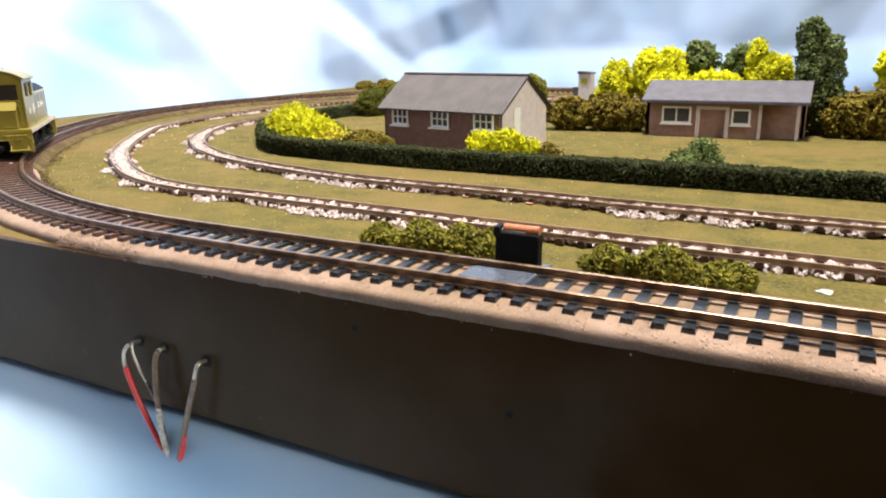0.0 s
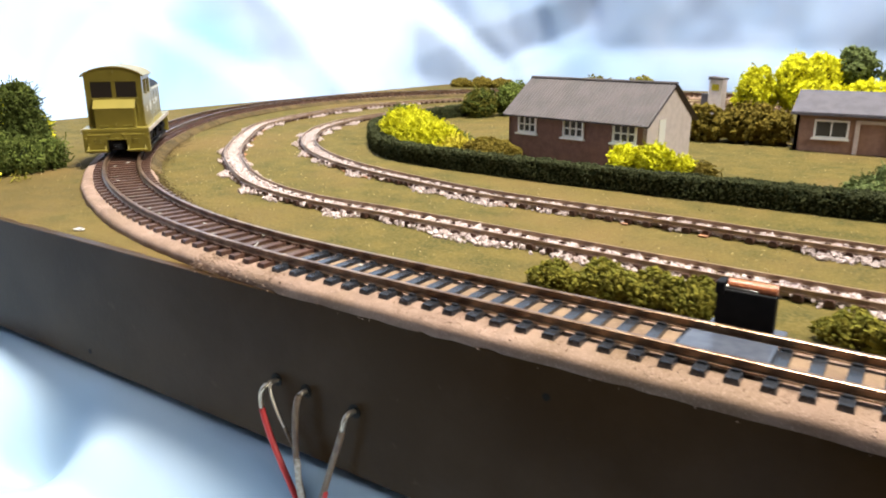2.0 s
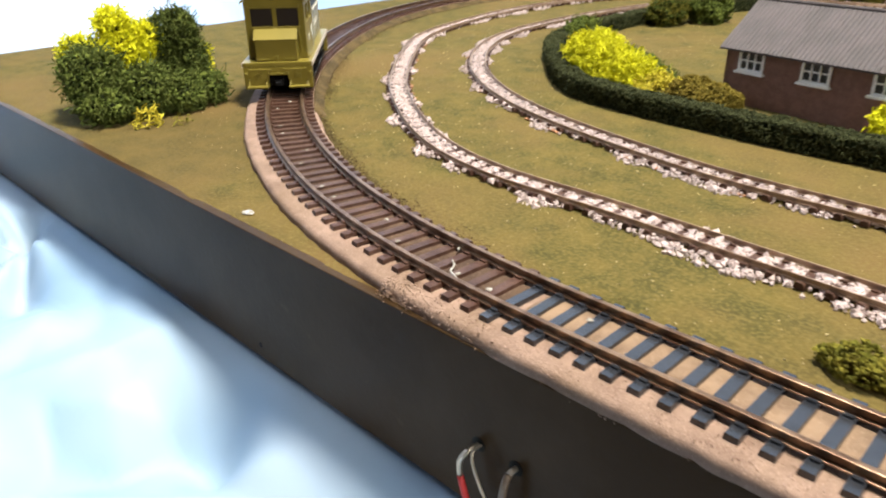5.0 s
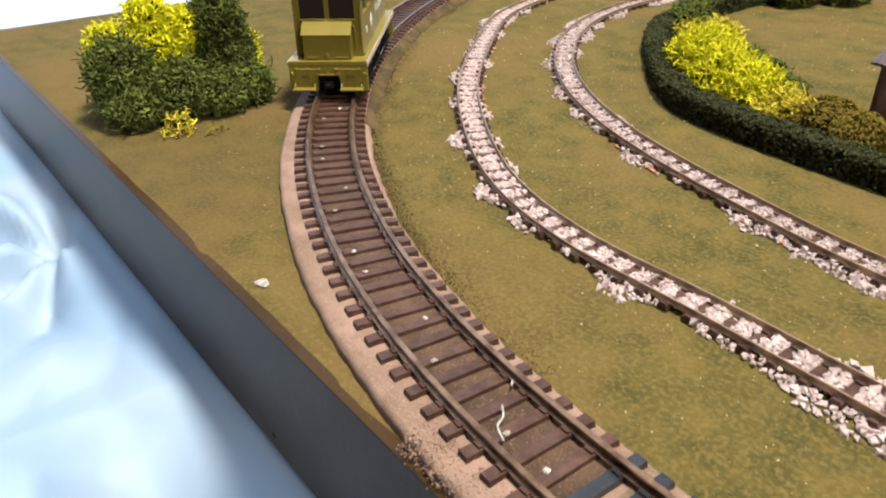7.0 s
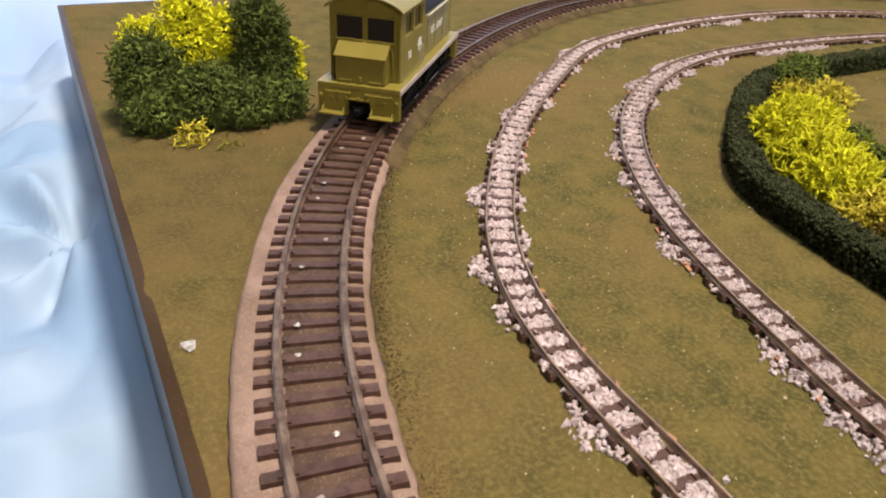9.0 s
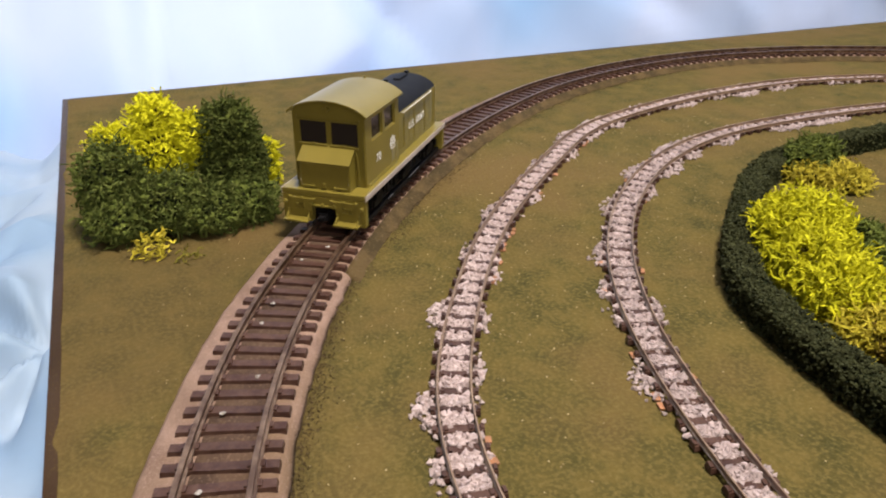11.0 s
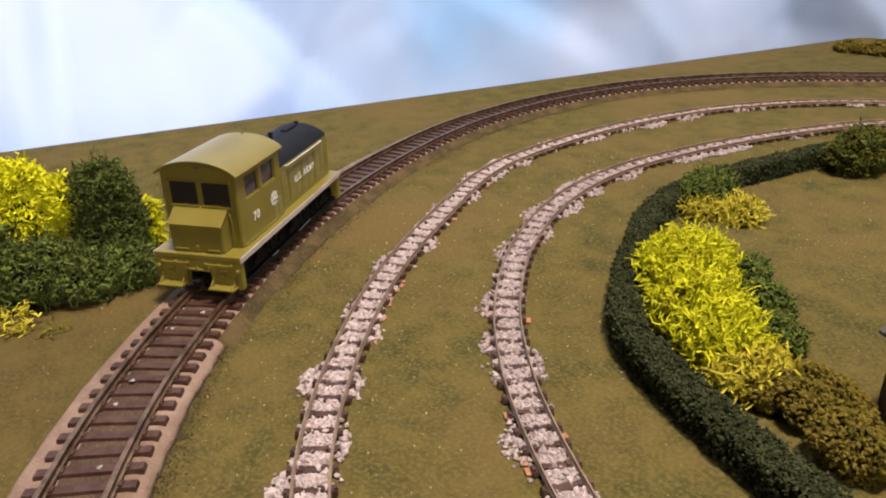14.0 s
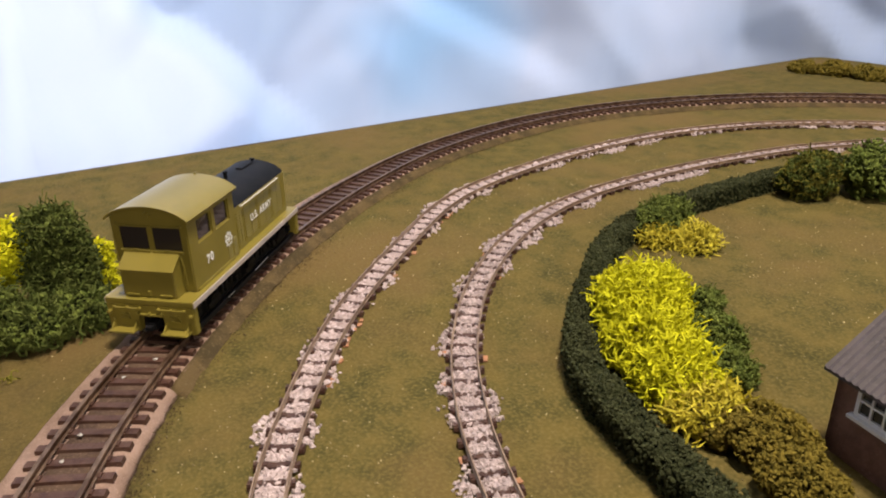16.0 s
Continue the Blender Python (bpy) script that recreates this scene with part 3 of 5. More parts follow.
def build_track(label, line, gauge, base, rail_h, rail_w, rail_mat, spacing, tie, group, reach):
    track = thing("railway_track", label, "track")
    for s in (1, -1):
        r = sweep("rail", line, rail_profile(s * gauge / 2, base + tie[2], rail_w, rail_h), rail_mat)
        r.parent = track
    me = sleeper_mesh("sleeper", *tie, SLEEPER, 0.02, (-gauge / 2, gauge / 2))
    black = sleeper_mesh("sleeper", *tie, BLACK_SLEEPER, 0.02, (-gauge / 2, gauge / 2))
    s = np.r_[0, np.cumsum(np.linalg.norm(np.diff(line, axis=0), axis=1))]
    _, d = normals_of(line)
    rng = np.random.default_rng(len(line))
    lo = s[np.argmax(line[:, 0] < reach)]
    for at in np.arange(lo, min(s[-1], lo + 300 * spacing), spacing):
        x, y = np.interp(at, s, line[:, 0]), np.interp(at, s, line[:, 1])
        turn = math.degrees(math.atan2(np.interp(at, s, d[:, 1]), np.interp(at, s, d[:, 0])))
        ob = new("sleeper", black if gauge > 1.5 and x > -20.5 and y < 50 else me)
        ob.matrix_world = pose(x * CM, y * CM, base * CM, 0, 0, turn + rng.uniform(-1.2, 1.2))
        ob.parent = track
    return track


build_track("brown plastic sleepers with nickel silver rails on roadbed", main_line, 1.72, 0.31, 0.25, 0.24, RAIL, 0.705, (2.85, 0.35, 0.18), "", 24)
build_track("narrow gauge track with rusty rails half buried in stones", outer_line, 0.97, 0.06, 0.19, 0.088, NARROW_RAIL, 0.8, (1.4, 0.32, 0.14), "", 18)
build_track("narrow gauge track with rusty rails along the hedge", inner_line, 0.97, 0.06, 0.19, 0.088, NARROW_RAIL, 0.8, (1.4, 0.32, 0.14), "", 22)


def scatter_stones(line, seed, label):
    rng = np.random.default_rng(seed)
    n, d = normals_of(line)
    use = np.nonzero(line[:, 0] < 24)[0]
    use = use[: int(len(use) * 0.75)]
    k = 56000
    i = rng.choice(use, k)
    side = rng.choice((-1, 1), k)
    heap = np.array([0.5 + 0.62 * noise.noise((line[j, 0] * 0.55, line[j, 1] * 0.55, seed * 1.0 + 9 * e)) for j, e in zip(i, side)])
    heap += np.where(side > 0, 0.08, -0.08) + np.where(line[i, 1] > 44, 0.12, 0.0)
    off = side * np.abs(rng.normal(0, 1, k)) * (0.36 + 0.22 * np.clip(heap * 1.6 - 0.5, 0, 1))
    along = rng.uniform(-0.2, 0.2, k)
    s = np.r_[0, np.cumsum(np.linalg.norm(np.diff(line, axis=0), axis=1))]
    start = s[np.argmax(line[:, 0] < (18 if seed == 1 else 22))]
    phase = ((s[i] + along - start) / 0.8) % 1.0
    on_tie = (np.minimum(phase, 1 - phase) < 0.2) & (rng.random(k) > 0.08)
    on_tie &= (np.abs(off) < 0.72) | (heap < 0.62)
    near_rail = np.abs(np.abs(off) - 0.485) < 0.075
    beyond = np.abs(off) - 0.5
    keep = ~on_tie & ~near_rail & ((np.abs(off) < 0.48) | (heap > 0.45 + 0.42 * beyond + 0.1 * rng.random(k)) | (rng.random(k) < 0.012))
    keep &= np.abs(off) < 1.25
    i, off, along = i[keep], off[keep], along[keep]
    size = rng.uniform(0.05, 0.115, len(i)) * np.where(rng.random(len(i)) < 0.1, 1.5, 1.0)
    z = np.where(np.abs(off) < 0.48, rng.uniform(0.1, 0.2, len(i)), 0.04 + 0.12 * rng.random(len(i)) * np.exp(-((np.abs(off) - 0.5) / 0.4) ** 2))
    p = np.c_[line[i] + n[i] * off[:, None] + d[i] * along[:, None], z]
    v, f = lumps(rng, p, size, 0.4)
    return tagged(array_ob("track_ballast", v, f, STONE), label, "ballast", kind="stuff")


scatter_stones(outer_line, 1, "loose pinkish grey stones round the outer narrow track")
scatter_stones(inner_line, 2, "loose pinkish grey stones round the inner narrow track")


# ---- locomotive ----
LOCO_FRONT, LOCO_TURN = (-43.15, 27.42), -41.6


def letters(text, size, parent, place, flip, mat):
    """Raised lettering on a cab or hood side."""
    data = bpy.data.curves.new("lettering", "FONT")
    data.body, data.size, data.extrude, data.align_x, data.align_y = text, size * CM, 0.002 * CM, "CENTER", "CENTER"
    data.offset = 0.008 * CM
    data.space_character = 1.12
    tmp = new("lettering", data)
    bpy.context.view_layer.update()
    me = bpy.data.meshes.new_from_object(tmp.evaluated_get(bpy.context.evaluated_depsgraph_get()))
    bpy.data.objects.remove(tmp)
    me.materials.clear()
    me.materials.append(mat)
    ob = new("lettering", me)
    ob.parent = parent
    ob.matrix_local = pose(place[0] * CM, place[1] * CM, place[2] * CM, 90, 0, 180 if flip else 0)
    return tagged(ob, "white painted lettering")


def arc(y0, z0, rise, n=16):
    """Points of a shallow arch from -y0 to y0."""
    return [(y0 * math.sin(a) / math.sin(1.1), z0 + rise * (math.cos(a) - math.cos(1.1)) / (1 - math.cos(1.1))) for a in np.linspace(-1.1, 1.1, n)]


def build_loco():
    loco = thing("diesel_locomotive", "olive green model diesel locomotive with black hood top", "locomotive", (*LOCO_FRONT, 0.05), LOCO_TURN)
    loco.scale = (1.055, 1.055, 1.055)
    L = 9.95
    deck = part("running_board", boxed(-L, 0, -1.69, 1.69, 1.95, 2.15, bevel=0.03), ARMY, loco)
    for s in (-1, 1):
        y0, y1 = sorted((s * 1.693, s * 1.73))
        part("deck_edge", boxed(-L + 0.02, -0.02, y0, y1, 1.92, 2.135, bevel=0.012), EDGE, loco, "pale grey deck edge")
    # end plates with coupler openings
    for x0, x1, out in ((-0.3, 0.0, 1), (-L, -L + 0.3, -1)):
        bm = bmesh.new()
        prism(bm, [(-1.68, 0.86), (-0.5, 0.86), (-0.5, 1.55), (0.5, 1.55), (0.5, 0.86), (1.68, 0.86), (1.68, 1.95), (-1.68, 1.95)], "x", x0, x1)
        bmesh.ops.bevel(bm, geom=[e for e in bm.edges], offset=0.03, segments=2, affect="EDGES")
        plate = part("end_plate", bm, ARMY, loco)
        face = x1 if out > 0 else x0
        for s in (-1, 1):
            bm = boxed(*sorted((face, face + out * 0.42)), *sorted((s * 0.52, s * 1.52)), 0.98, 1.04, bevel=0.012)
            for y in (0.58, 1.44):
                prism(bm, [(face, 1.04), (face + out * 0.3, 1.04), (face, 1.32)], "y", s * y - 0.03, s * y + 0.03)
                rod(bm, (face + out * 0.06, s * y, 1.02), (face + out * 0.06, s * y, 1.36), 0.035, 6)
            part("step", bm, ARMY, plate)
            bm = rod(bmesh.new(), (face + out * 0.07, s * 0.3, 1.82), (face + out * 0.07, s * 1.4, 1.82), 0.035, 8)
            for y in (0.36, 0.85, 1.34):
                box(bm, *sorted((face, face + out * 0.1)), s * y - 0.05, s * y + 0.05, 1.78, 1.86)
            part("grab_rail", bm, ARMY, plate)
            bm = boxed(*sorted((face, face + out * 0.07)), *sorted((s * 0.8, s * 1.14)), 1.52, 1.58, bevel=0.01)
            box(bm, *sorted((face, face + out * 0.05)), *sorted((s * 0.84, s * 1.1)), 1.38, 1.5, bevel=0.01)
            box(bm, *sorted((face, face + out * 0.07)), *sorted((s * 0.8, s * 1.14)), 1.36, 1.41, bevel=0.01)
            part("footstep_bracket", bm, ARMY, plate)
            bm = rod(bmesh.new(), (face, s * 1.56, 1.62), (face + out * 0.12, s * 1.56, 1.62), 0.075, 12)
            rod(bm, (face + out * 0.1, s * 1.56, 1.62), (face + out * 0.15, s * 1.56, 1.62), 0.04, 10)
            part("lamp_bracket", bm, ARMY, plate)
        bm = boxed(*sorted((face, face + out * 0.1)), -0.52, 0.52, 1.55, 1.62, bevel=0.015)
        for y in (-0.45, 0.0, 0.45):
            box(bm, *sorted((face, face + out * 0.13)), y - 0.035, y + 0.035, 1.56, 1.68)
        part("coupler_lip", bm, ARMY, plate)
        bm = boxed(*sorted((face - out * 0.25, face + out * 0.1)), -0.2, 0.2, 1.0, 1.3, bevel=0.03)
        box(bm, *sorted((face + out * 0.05, face + out * 0.3)), -0.12, 0.12, 1.05, 1.22, bevel=0.03)
        part("coupler", bm, BLACK, loco, "black knuckle coupler")
    # chassis
    bm = boxed(-L + 0.32, -0.32, -0.62, 0.62, 0.95, 1.94)
    part("chassis_block", bm, CHASSIS, loco)
    rng = np.random.default_rng(5)
    for s in (-1, 1):
        bm = boxed(-L + 0.3, -0.3, *sorted((s * 1.2, s * 1.3)), 0.98, 1.93)
        for x in np.arange(-L + 0.6, -0.6, 0.42):
            w, d = rng.uniform(0.1, 0.3), rng.uniform(0.04, 0.2)
            z = rng.uniform(1.05, 1.45)
            box(bm, x, x + w, *sorted((s * 1.28, s * (1.3 + d))), z, min(1.9, z + rng.uniform(0.15, 0.5)), bevel=0.015)
        for x in (-8.2, -5.0, -1.8):
            box(bm, x - 0.45, x + 0.45, *sorted((s * 1.28, s * 1.5)), 1.12, 1.4, bevel=0.03)
            for k in range(4):
                box(bm, x - 0.42 + k * 0.05, x + 0.42 - k * 0.05, *sorted((s * 1.48, s * 1.56)), 1.42 + k * 0.06, 1.46 + k * 0.06)
        part("side_frame", bm, CHASSIS, loco)
        part("lower_beam", boxed(-L + 0.25, -0.25, *sorted((s * 1.3, s * 1.5)), 0.78, 0.97, bevel=0.02), BLACK, loco)
        bm = bmesh.new()
        rod(bm, (-6.6, s * 1.53, 1.02), (-5.3, s * 1.53, 0.99), 0.018, 6)
        rod(bm, (-3.3, s * 1.53, 0.98), (-2.8, s * 1.53, 0.97), 0.018, 6)
        part("brake_rod", bm, STEEL, loco, "bright steel brake rod")
        for x in (-8.2, -5.0, -1.8):
            bm = rod(bmesh.new(), (x, s * 0.7, 1.22), (x, s * 0.97, 1.22), 0.54, 28)
            rod(bm, (x, s * 0.66, 1.22), (x, s * 0.71, 1.22), 0.62, 28)
            part("wheel", bm, CHASSIS, loco)
    # hood
    bm = boxed(-9.62, -4.3, -1.33, 1.33, 2.15, 3.98, bevel=0.035)
    hood = part("hood", bm, ARMY, loco)
    top = [(y, z) for y, z in arc(1.33, 3.99, 0.5, 44)]
    bm = prism(bmesh.new(), top, "x", -9.6, -4.32)
    bmesh.ops.bevel(bm, geom=[e for e in bm.edges if all(v.co.x < -9.5 for v in e.verts)], offset=0.12, segments=3, affect="EDGES")
    part("hood_top", bm, BLACK, loco, "black rounded hood top", smooth=False)
    for s in (-1, 1):
        bm = rod(bmesh.new(), (-8.75, s * 1.42, 3.93), (-5.0, s * 1.42, 3.93), 0.032, 8)
        for x in (-8.7, -6.9, -5.05):
            rod(bm, (x, s * 1.32, 3.93), (x, s * 1.43, 3.93), 0.03, 6)
        part("handrail", bm, PALE, hood, "pale cream handrail")
        bm = bmesh.new()
        for x in (-9.2, -8.0, -7.9, -6.6, -6.5, -5.3, -5.2, -4.6):
            box(bm, x - 0.012, x + 0.012, *sorted((s * 1.325, s * 1.338)), 2.3, 3.75)
        part("door_seam", bm, ARMY, hood)
        for x0, x1 in () if s < 0 else ((-9.15, -8.05), (-7.85, -6.65), (-6.45, -5.3), (-5.15, -4.65)):
            bm = bmesh.new()
            for z in np.arange(2.42, 3.7, 0.125):
                for a, b in ((x0 + 0.06, (x0 + x1) / 2 - 0.04), ((x0 + x1) / 2 + 0.04, x1 - 0.06)):
                    prism(bm, [(s * 1.33, z), (s * 1.352, z), (s * 1.33, z + 0.06)], "x", a, b)
            part("louvre_panel", bm, ARMY, hood)
        if s > 0:
            bm = bmesh.new()
            for z in np.arange(2.3, 2.95, 0.105):
                prism(bm, [(1.45, z), (1.475, z), (1.45, z + 0.055)], "x", -4.22, -3.9)
                prism(bm, [(1.45, z), (1.475, z), (1.45, z + 0.055)], "x", -3.78, -3.46)
            part("louvre_panel", bm, ARMY, loco)
        letters("U.S. ARMY", 0.42, loco, (-6.85, s * 1.362, 3.1), s > 0, WHITE)
        letters("70", 0.46, loco, (-2.05, s * 1.468, 2.98), s > 0, WHITE)
        bm = bmesh.new()
        c = Vector((-3.6, 0, 3.08))
        for k in range(24):
            a0, a1 = 2 * math.pi * k / 24, 2 * math.pi * (k + 1) / 24
            pts = [(c.x + 1.3 * r * math.cos(a), c.z + 1.3 * r * math.sin(a)) for r, a in ((0.15, a0), (0.19, a0), (0.19, a1), (0.15, a1))]
            prism(bm, pts, "y", *sorted((s * 1.45, s * 1.466)))
        for k in range(8):
            a = 2 * math.pi * k / 8
            pts = [(c.x + 1.3 * r * math.cos(a + d), c.z + 1.3 * r * math.sin(a + d)) for r, d in ((0.19, -0.16), (0.235, -0.1), (0.235, 0.1), (0.19, 0.16))]
            prism(bm, pts, "y", *sorted((s * 1.45, s * 1.466)))
        for k in range(8):
            a = math.pi * k / 4 + 0.2
            prism(bm, [(c.x + 1.3 * r * math.cos(a + d), c.z + 1.3 * r * math.sin(a + d)) for r, d in ((0.06, -0.1), (0.155, -0.1), (0.155, 0.1), (0.06, 0.1))], "y", *sorted((s * 1.45, s * 1.462)))
        prism(bm, [(c.x - 0.1, c.z - 0.04), (c.x + 0.1, c.z - 0.06), (c.x + 0.06, c.z + 0.08), (c.x - 0.04, c.z + 0.1)], "y", *sorted((s * 1.45, s * 1.464)))
        part("emblem", bm, EMBLEM_GREY, loco, "pale grey toothed wheel emblem")
    bm = rod(bmesh.new(), (-6.75, 0, 4.4), (-6.75, 0, 4.72), 0.085, 14)
    rod(bm, (-6.75, 0, 4.72), (-6.75, 0, 4.8), 0.105, 14, 0.09)
    part("exhaust_stack", bm, BLACK, hood)
    bm = boxed(-9.2, -8.0, -0.16, 0.16, 4.44, 4.56, bevel=0.05)
    part("roof_vent", bm, BLACK, hood)
    bm = rod(bmesh.new(), (-9.4, 0, 4.38), (-9.4, 0, 4.58), 0.06, 10)
    rod(bm, (-9.4, 0, 4.56), (-9.4, 0, 4.62), 0.11, 12)
    part("radiator_cap", bm, BLACK, hood)
    bm = boxed(-9.68, -9.61, -1.0, 1.0, 2.5, 3.75, bevel=0.01)
    for z in np.arange(2.58, 3.7, 0.11):
        box(bm, -9.71, -9.675, -0.95, 0.95, z, z + 0.05)
    part("radiator_grille", bm, BLACK, hood)
    # cab
    cab = part("cab", boxed(-4.3, -0.86, -1.38, 1.38, 2.15, 2.2), ARMY, loco)
    for s in (-1, 1):
        y = sorted((s * 1.36, s * 1.45))
        holes = [(-3.92, -2.78, 3.8, 4.66), (-2.56, -1.46, 3.8, 4.66)]
        part("cab_side", plate_with_holes(bmesh.new(), "y", *y, -4.34, -0.84, 2.15, 4.93, holes), ARMY, cab)
        for a, b, c, d in holes:
            bm = plate_with_holes(bmesh.new(), "y", *sorted((s * 1.33, s * 1.39)), a - 0.02, b + 0.02, c - 0.02, d + 0.02, [(a + 0.05, b - 0.05, c + 0.05, d - 0.05)])
            frame = part("window_frame", bm, ARMY, cab)
            part("pane", boxed(a + 0.04, b - 0.04, *sorted((s * 1.345, s * 1.36)), c + 0.04, d - 0.04), SMOKED, frame, "dark smoked glazing")
        bm = rod(bmesh.new(), (-0.8, s * 1.41, 2.4), (-0.8, s * 1.41, 4.3), 0.028, 6)
        part("cab_handrail", bm, ARMY, cab)
        part("door_sill", boxed(-3.95, -0.95, *sorted((s * 1.45, s * 1.5)), 2.15, 2.24, bevel=0.02), ARMY, cab)
    for x0, x1, out in ((-0.92, -0.84, 1), (-4.34, -4.26, -1)):
        holes = [(-1.16, -0.1, 3.72, 4.58), (0.1, 1.16, 3.72, 4.58)]
        part("cab_end", plate_with_holes(bmesh.new(), "x", x0, x1, -1.36, 1.36, 2.2, 4.93, holes), ARMY, cab)
        gable = [(y, z) for y, z in arc(1.42, 4.93, 0.42, 24)]
        part("gable", prism(bmesh.new(), gable, "x", x0, x1), ARMY, cab)
        face = x1 if out > 0 else x0
        for a, b, c, d in holes:
            part("pane", boxed(x0 + 0.02, x1 - 0.03, a, b, c, d), SMOKED, cab, "dark smoked glazing")
            bm = boxed(*sorted((face, face + out * 0.1)), a - 0.04, b + 0.04, c - 0.09, c, bevel=0.015)
            box(bm, *sorted((face, face + out * 0.05)), a - 0.04, b + 0.04, d, d + 0.05, bevel=0.01)
            part("window_sill", bm, ARMY, cab)
        for y in (-1.24, 1.24):
            bm = rod(bmesh.new(), (face + out * 0.05, y, 4.6), (face + out * 0.05, y, 4.72), 0.035, 8)
            part("lamp_iron", bm, ARMY, cab)
        bm = rod(bmesh.new(), (face, 0, 5.05), (face + out * 0.1, 0, 5.05), 0.09, 14)
        box(bm, *sorted((face, face + out * 0.05)), -0.15, 0.15, 5.03, 5.07)
        part("marker_lamp", bm, ARMY, cab)
    roof = arc(1.6, 4.9, 0.5, 48)
    outline = roof + [(y * 0.985, z - 0.07) for y, z in roof[::-1]]
    bm = prism(bmesh.new(), outline, "x", -4.5, -0.66)
    part("cab_roof", bm, ARMY, cab)
    bm = rod(bmesh.new(), (-4.4, 0.0, 5.4), (-4.4, 0, 5.47), 0.05, 8)
    part("roof_whistle", bm, ARMY, cab)
    # tool box at the cab end
    bm = prism(bmesh.new(), [(-0.86, 2.16), (-0.22, 2.16), (-0.22, 3.2), (-0.86, 3.66)], "y", -1.02, 1.02)
    bmesh.ops.bevel(bm, geom=[e for e in bm.edges], offset=0.02, segments=2, affect="EDGES")
    tool = part("tool_box", bm, ARMY, loco)
    bm = prism(bmesh.new(), [(-0.15, 3.17), (-0.15, 3.21), (-0.86, 3.73), (-0.86, 3.68)], "y", -1.06, 1.06)
    part("lid", bm, ARMY, tool)
    bm = bmesh.new()
    for y in (-0.62, 0.62):
        box(bm, -0.24, -0.15, y - 0.24, y + 0.24, 2.22, 2.29, bevel=0.015)
    box(bm, -0.24, -0.14, -0.06, 0.06, 2.22, 2.42, bevel=0.015)
    part("latch", bm, ARMY, tool)
    bm = bmesh.new()
    for y in (-0.6, 0.6):
        box(bm, -0.86, -0.74, y - 0.09, y + 0.09, 3.66, 3.74)
    part("hinge", bm, ARMY, tool)
    bm = bmesh.new()
    for y in (-0.96, 0.96):
        for z in np.arange(2.26, 3.16, 0.085):
            bmesh.ops.create_icosphere(bm, subdivisions=1, radius=0.02, matrix=Matrix.Translation((-0.215, y, z)))
    for y in np.arange(-0.9, 0.91, 0.085):
        bmesh.ops.create_icosphere(bm, subdivisions=1, radius=0.02, matrix=Matrix.Translation((-0.215, y, 3.12)))
    part("rivet_row", bm, ARMY, tool)
    for s in (-1, 1):
        bm = bmesh.new()
        pts = [Vector((-0.78, s * 1.16, 2.45)), Vector((-0.72, s * 1.16, 3.2)), Vector((-0.72, s * 1.13, 3.42)), Vector((-0.8, s * 1.06, 3.55))]
        for a, b in zip(pts, pts[1:]):
            rod(bm, a, b, 0.03, 6)
        part("hose", bm, ARMY, loco)
    return loco


build_loco()


# ---- hedge, bushes and trees ----
def foliage(name, label, category, bodies, mat, seed, leaves=2500, size=0.11, core=True, thread=0.0, thread_len=0.5, thread_r=0.02, mat2=None, trunk=None, inner=None, group=""):
    """A plant: inner mass coloured dark for the shade in its gaps, many small crumpled leaf clumps, and threads where
    the plant is wiry.
    """
    rng = np.random.default_rng(seed)
    b = np.array(bodies, float)
    root = thing(name, label, category, (b[:, 0].mean(), b[:, 1].mean(), 0), group=group)
    shift = np.array([b[:, 0].mean(), b[:, 1].mean(), 0])
    b[:, :3] -= shift
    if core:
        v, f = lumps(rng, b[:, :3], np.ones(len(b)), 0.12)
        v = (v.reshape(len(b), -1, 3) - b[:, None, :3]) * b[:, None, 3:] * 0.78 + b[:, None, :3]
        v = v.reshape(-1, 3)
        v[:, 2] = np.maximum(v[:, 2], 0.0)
        array_ob("inner_mass", v, f, inner or (SHADE_GREEN if mat in (DARK_GREEN, MID_GREEN) else SHADE_OLIVE)).parent = root
    if leaves:
        p, d = shell(rng, b, leaves, 0.8)
        bump = np.array([noise.noise(Vector(q) * 1.6 + Vector((seed, 0, 0))) for q in p])
        p = p + d * (bump * 0.45 * b[:, 3:].min())[:, None]
        p[:, 2] = np.maximum(p[:, 2], 0.04)
        v, f = lumps(rng, p, rng.uniform(0.6, 1.3, len(p)) * size, 0.5, (1, 0.8, 0.55))
        array_ob("crown", v, f, mat).parent = root
    if thread:
        p, d = shell(rng, b, int(thread), 0.72)
        v, f = strands(rng, p, d, thread_len, thread_r, 1.15, 4)
        v[:, 2] = np.maximum(v[:, 2], 0.02)
        array_ob("wiry_growth", v, f, mat2 or mat).parent = root
    if trunk:
        bm = rod(bmesh.new(), (0, 0, -0.05), (0.05, 0, trunk), 0.22, 8, 0.1)
        part("trunk", bm, SLEEPER, root)
    return root


HEDGE = [(60, 38.0), (20, 38.0), (-10, 38.0), (-20, 38.1), (-26, 38.5), (-30.1, 39.1), (-32.6, 39.9), (-34.75, 41.5), (-37.8, 44.85), (-40.45, 48.3), (-42.0, 52.4), (-42.5, 57.2), (-42.3, 64.5), (-40.5, 72), (-37, 79)]


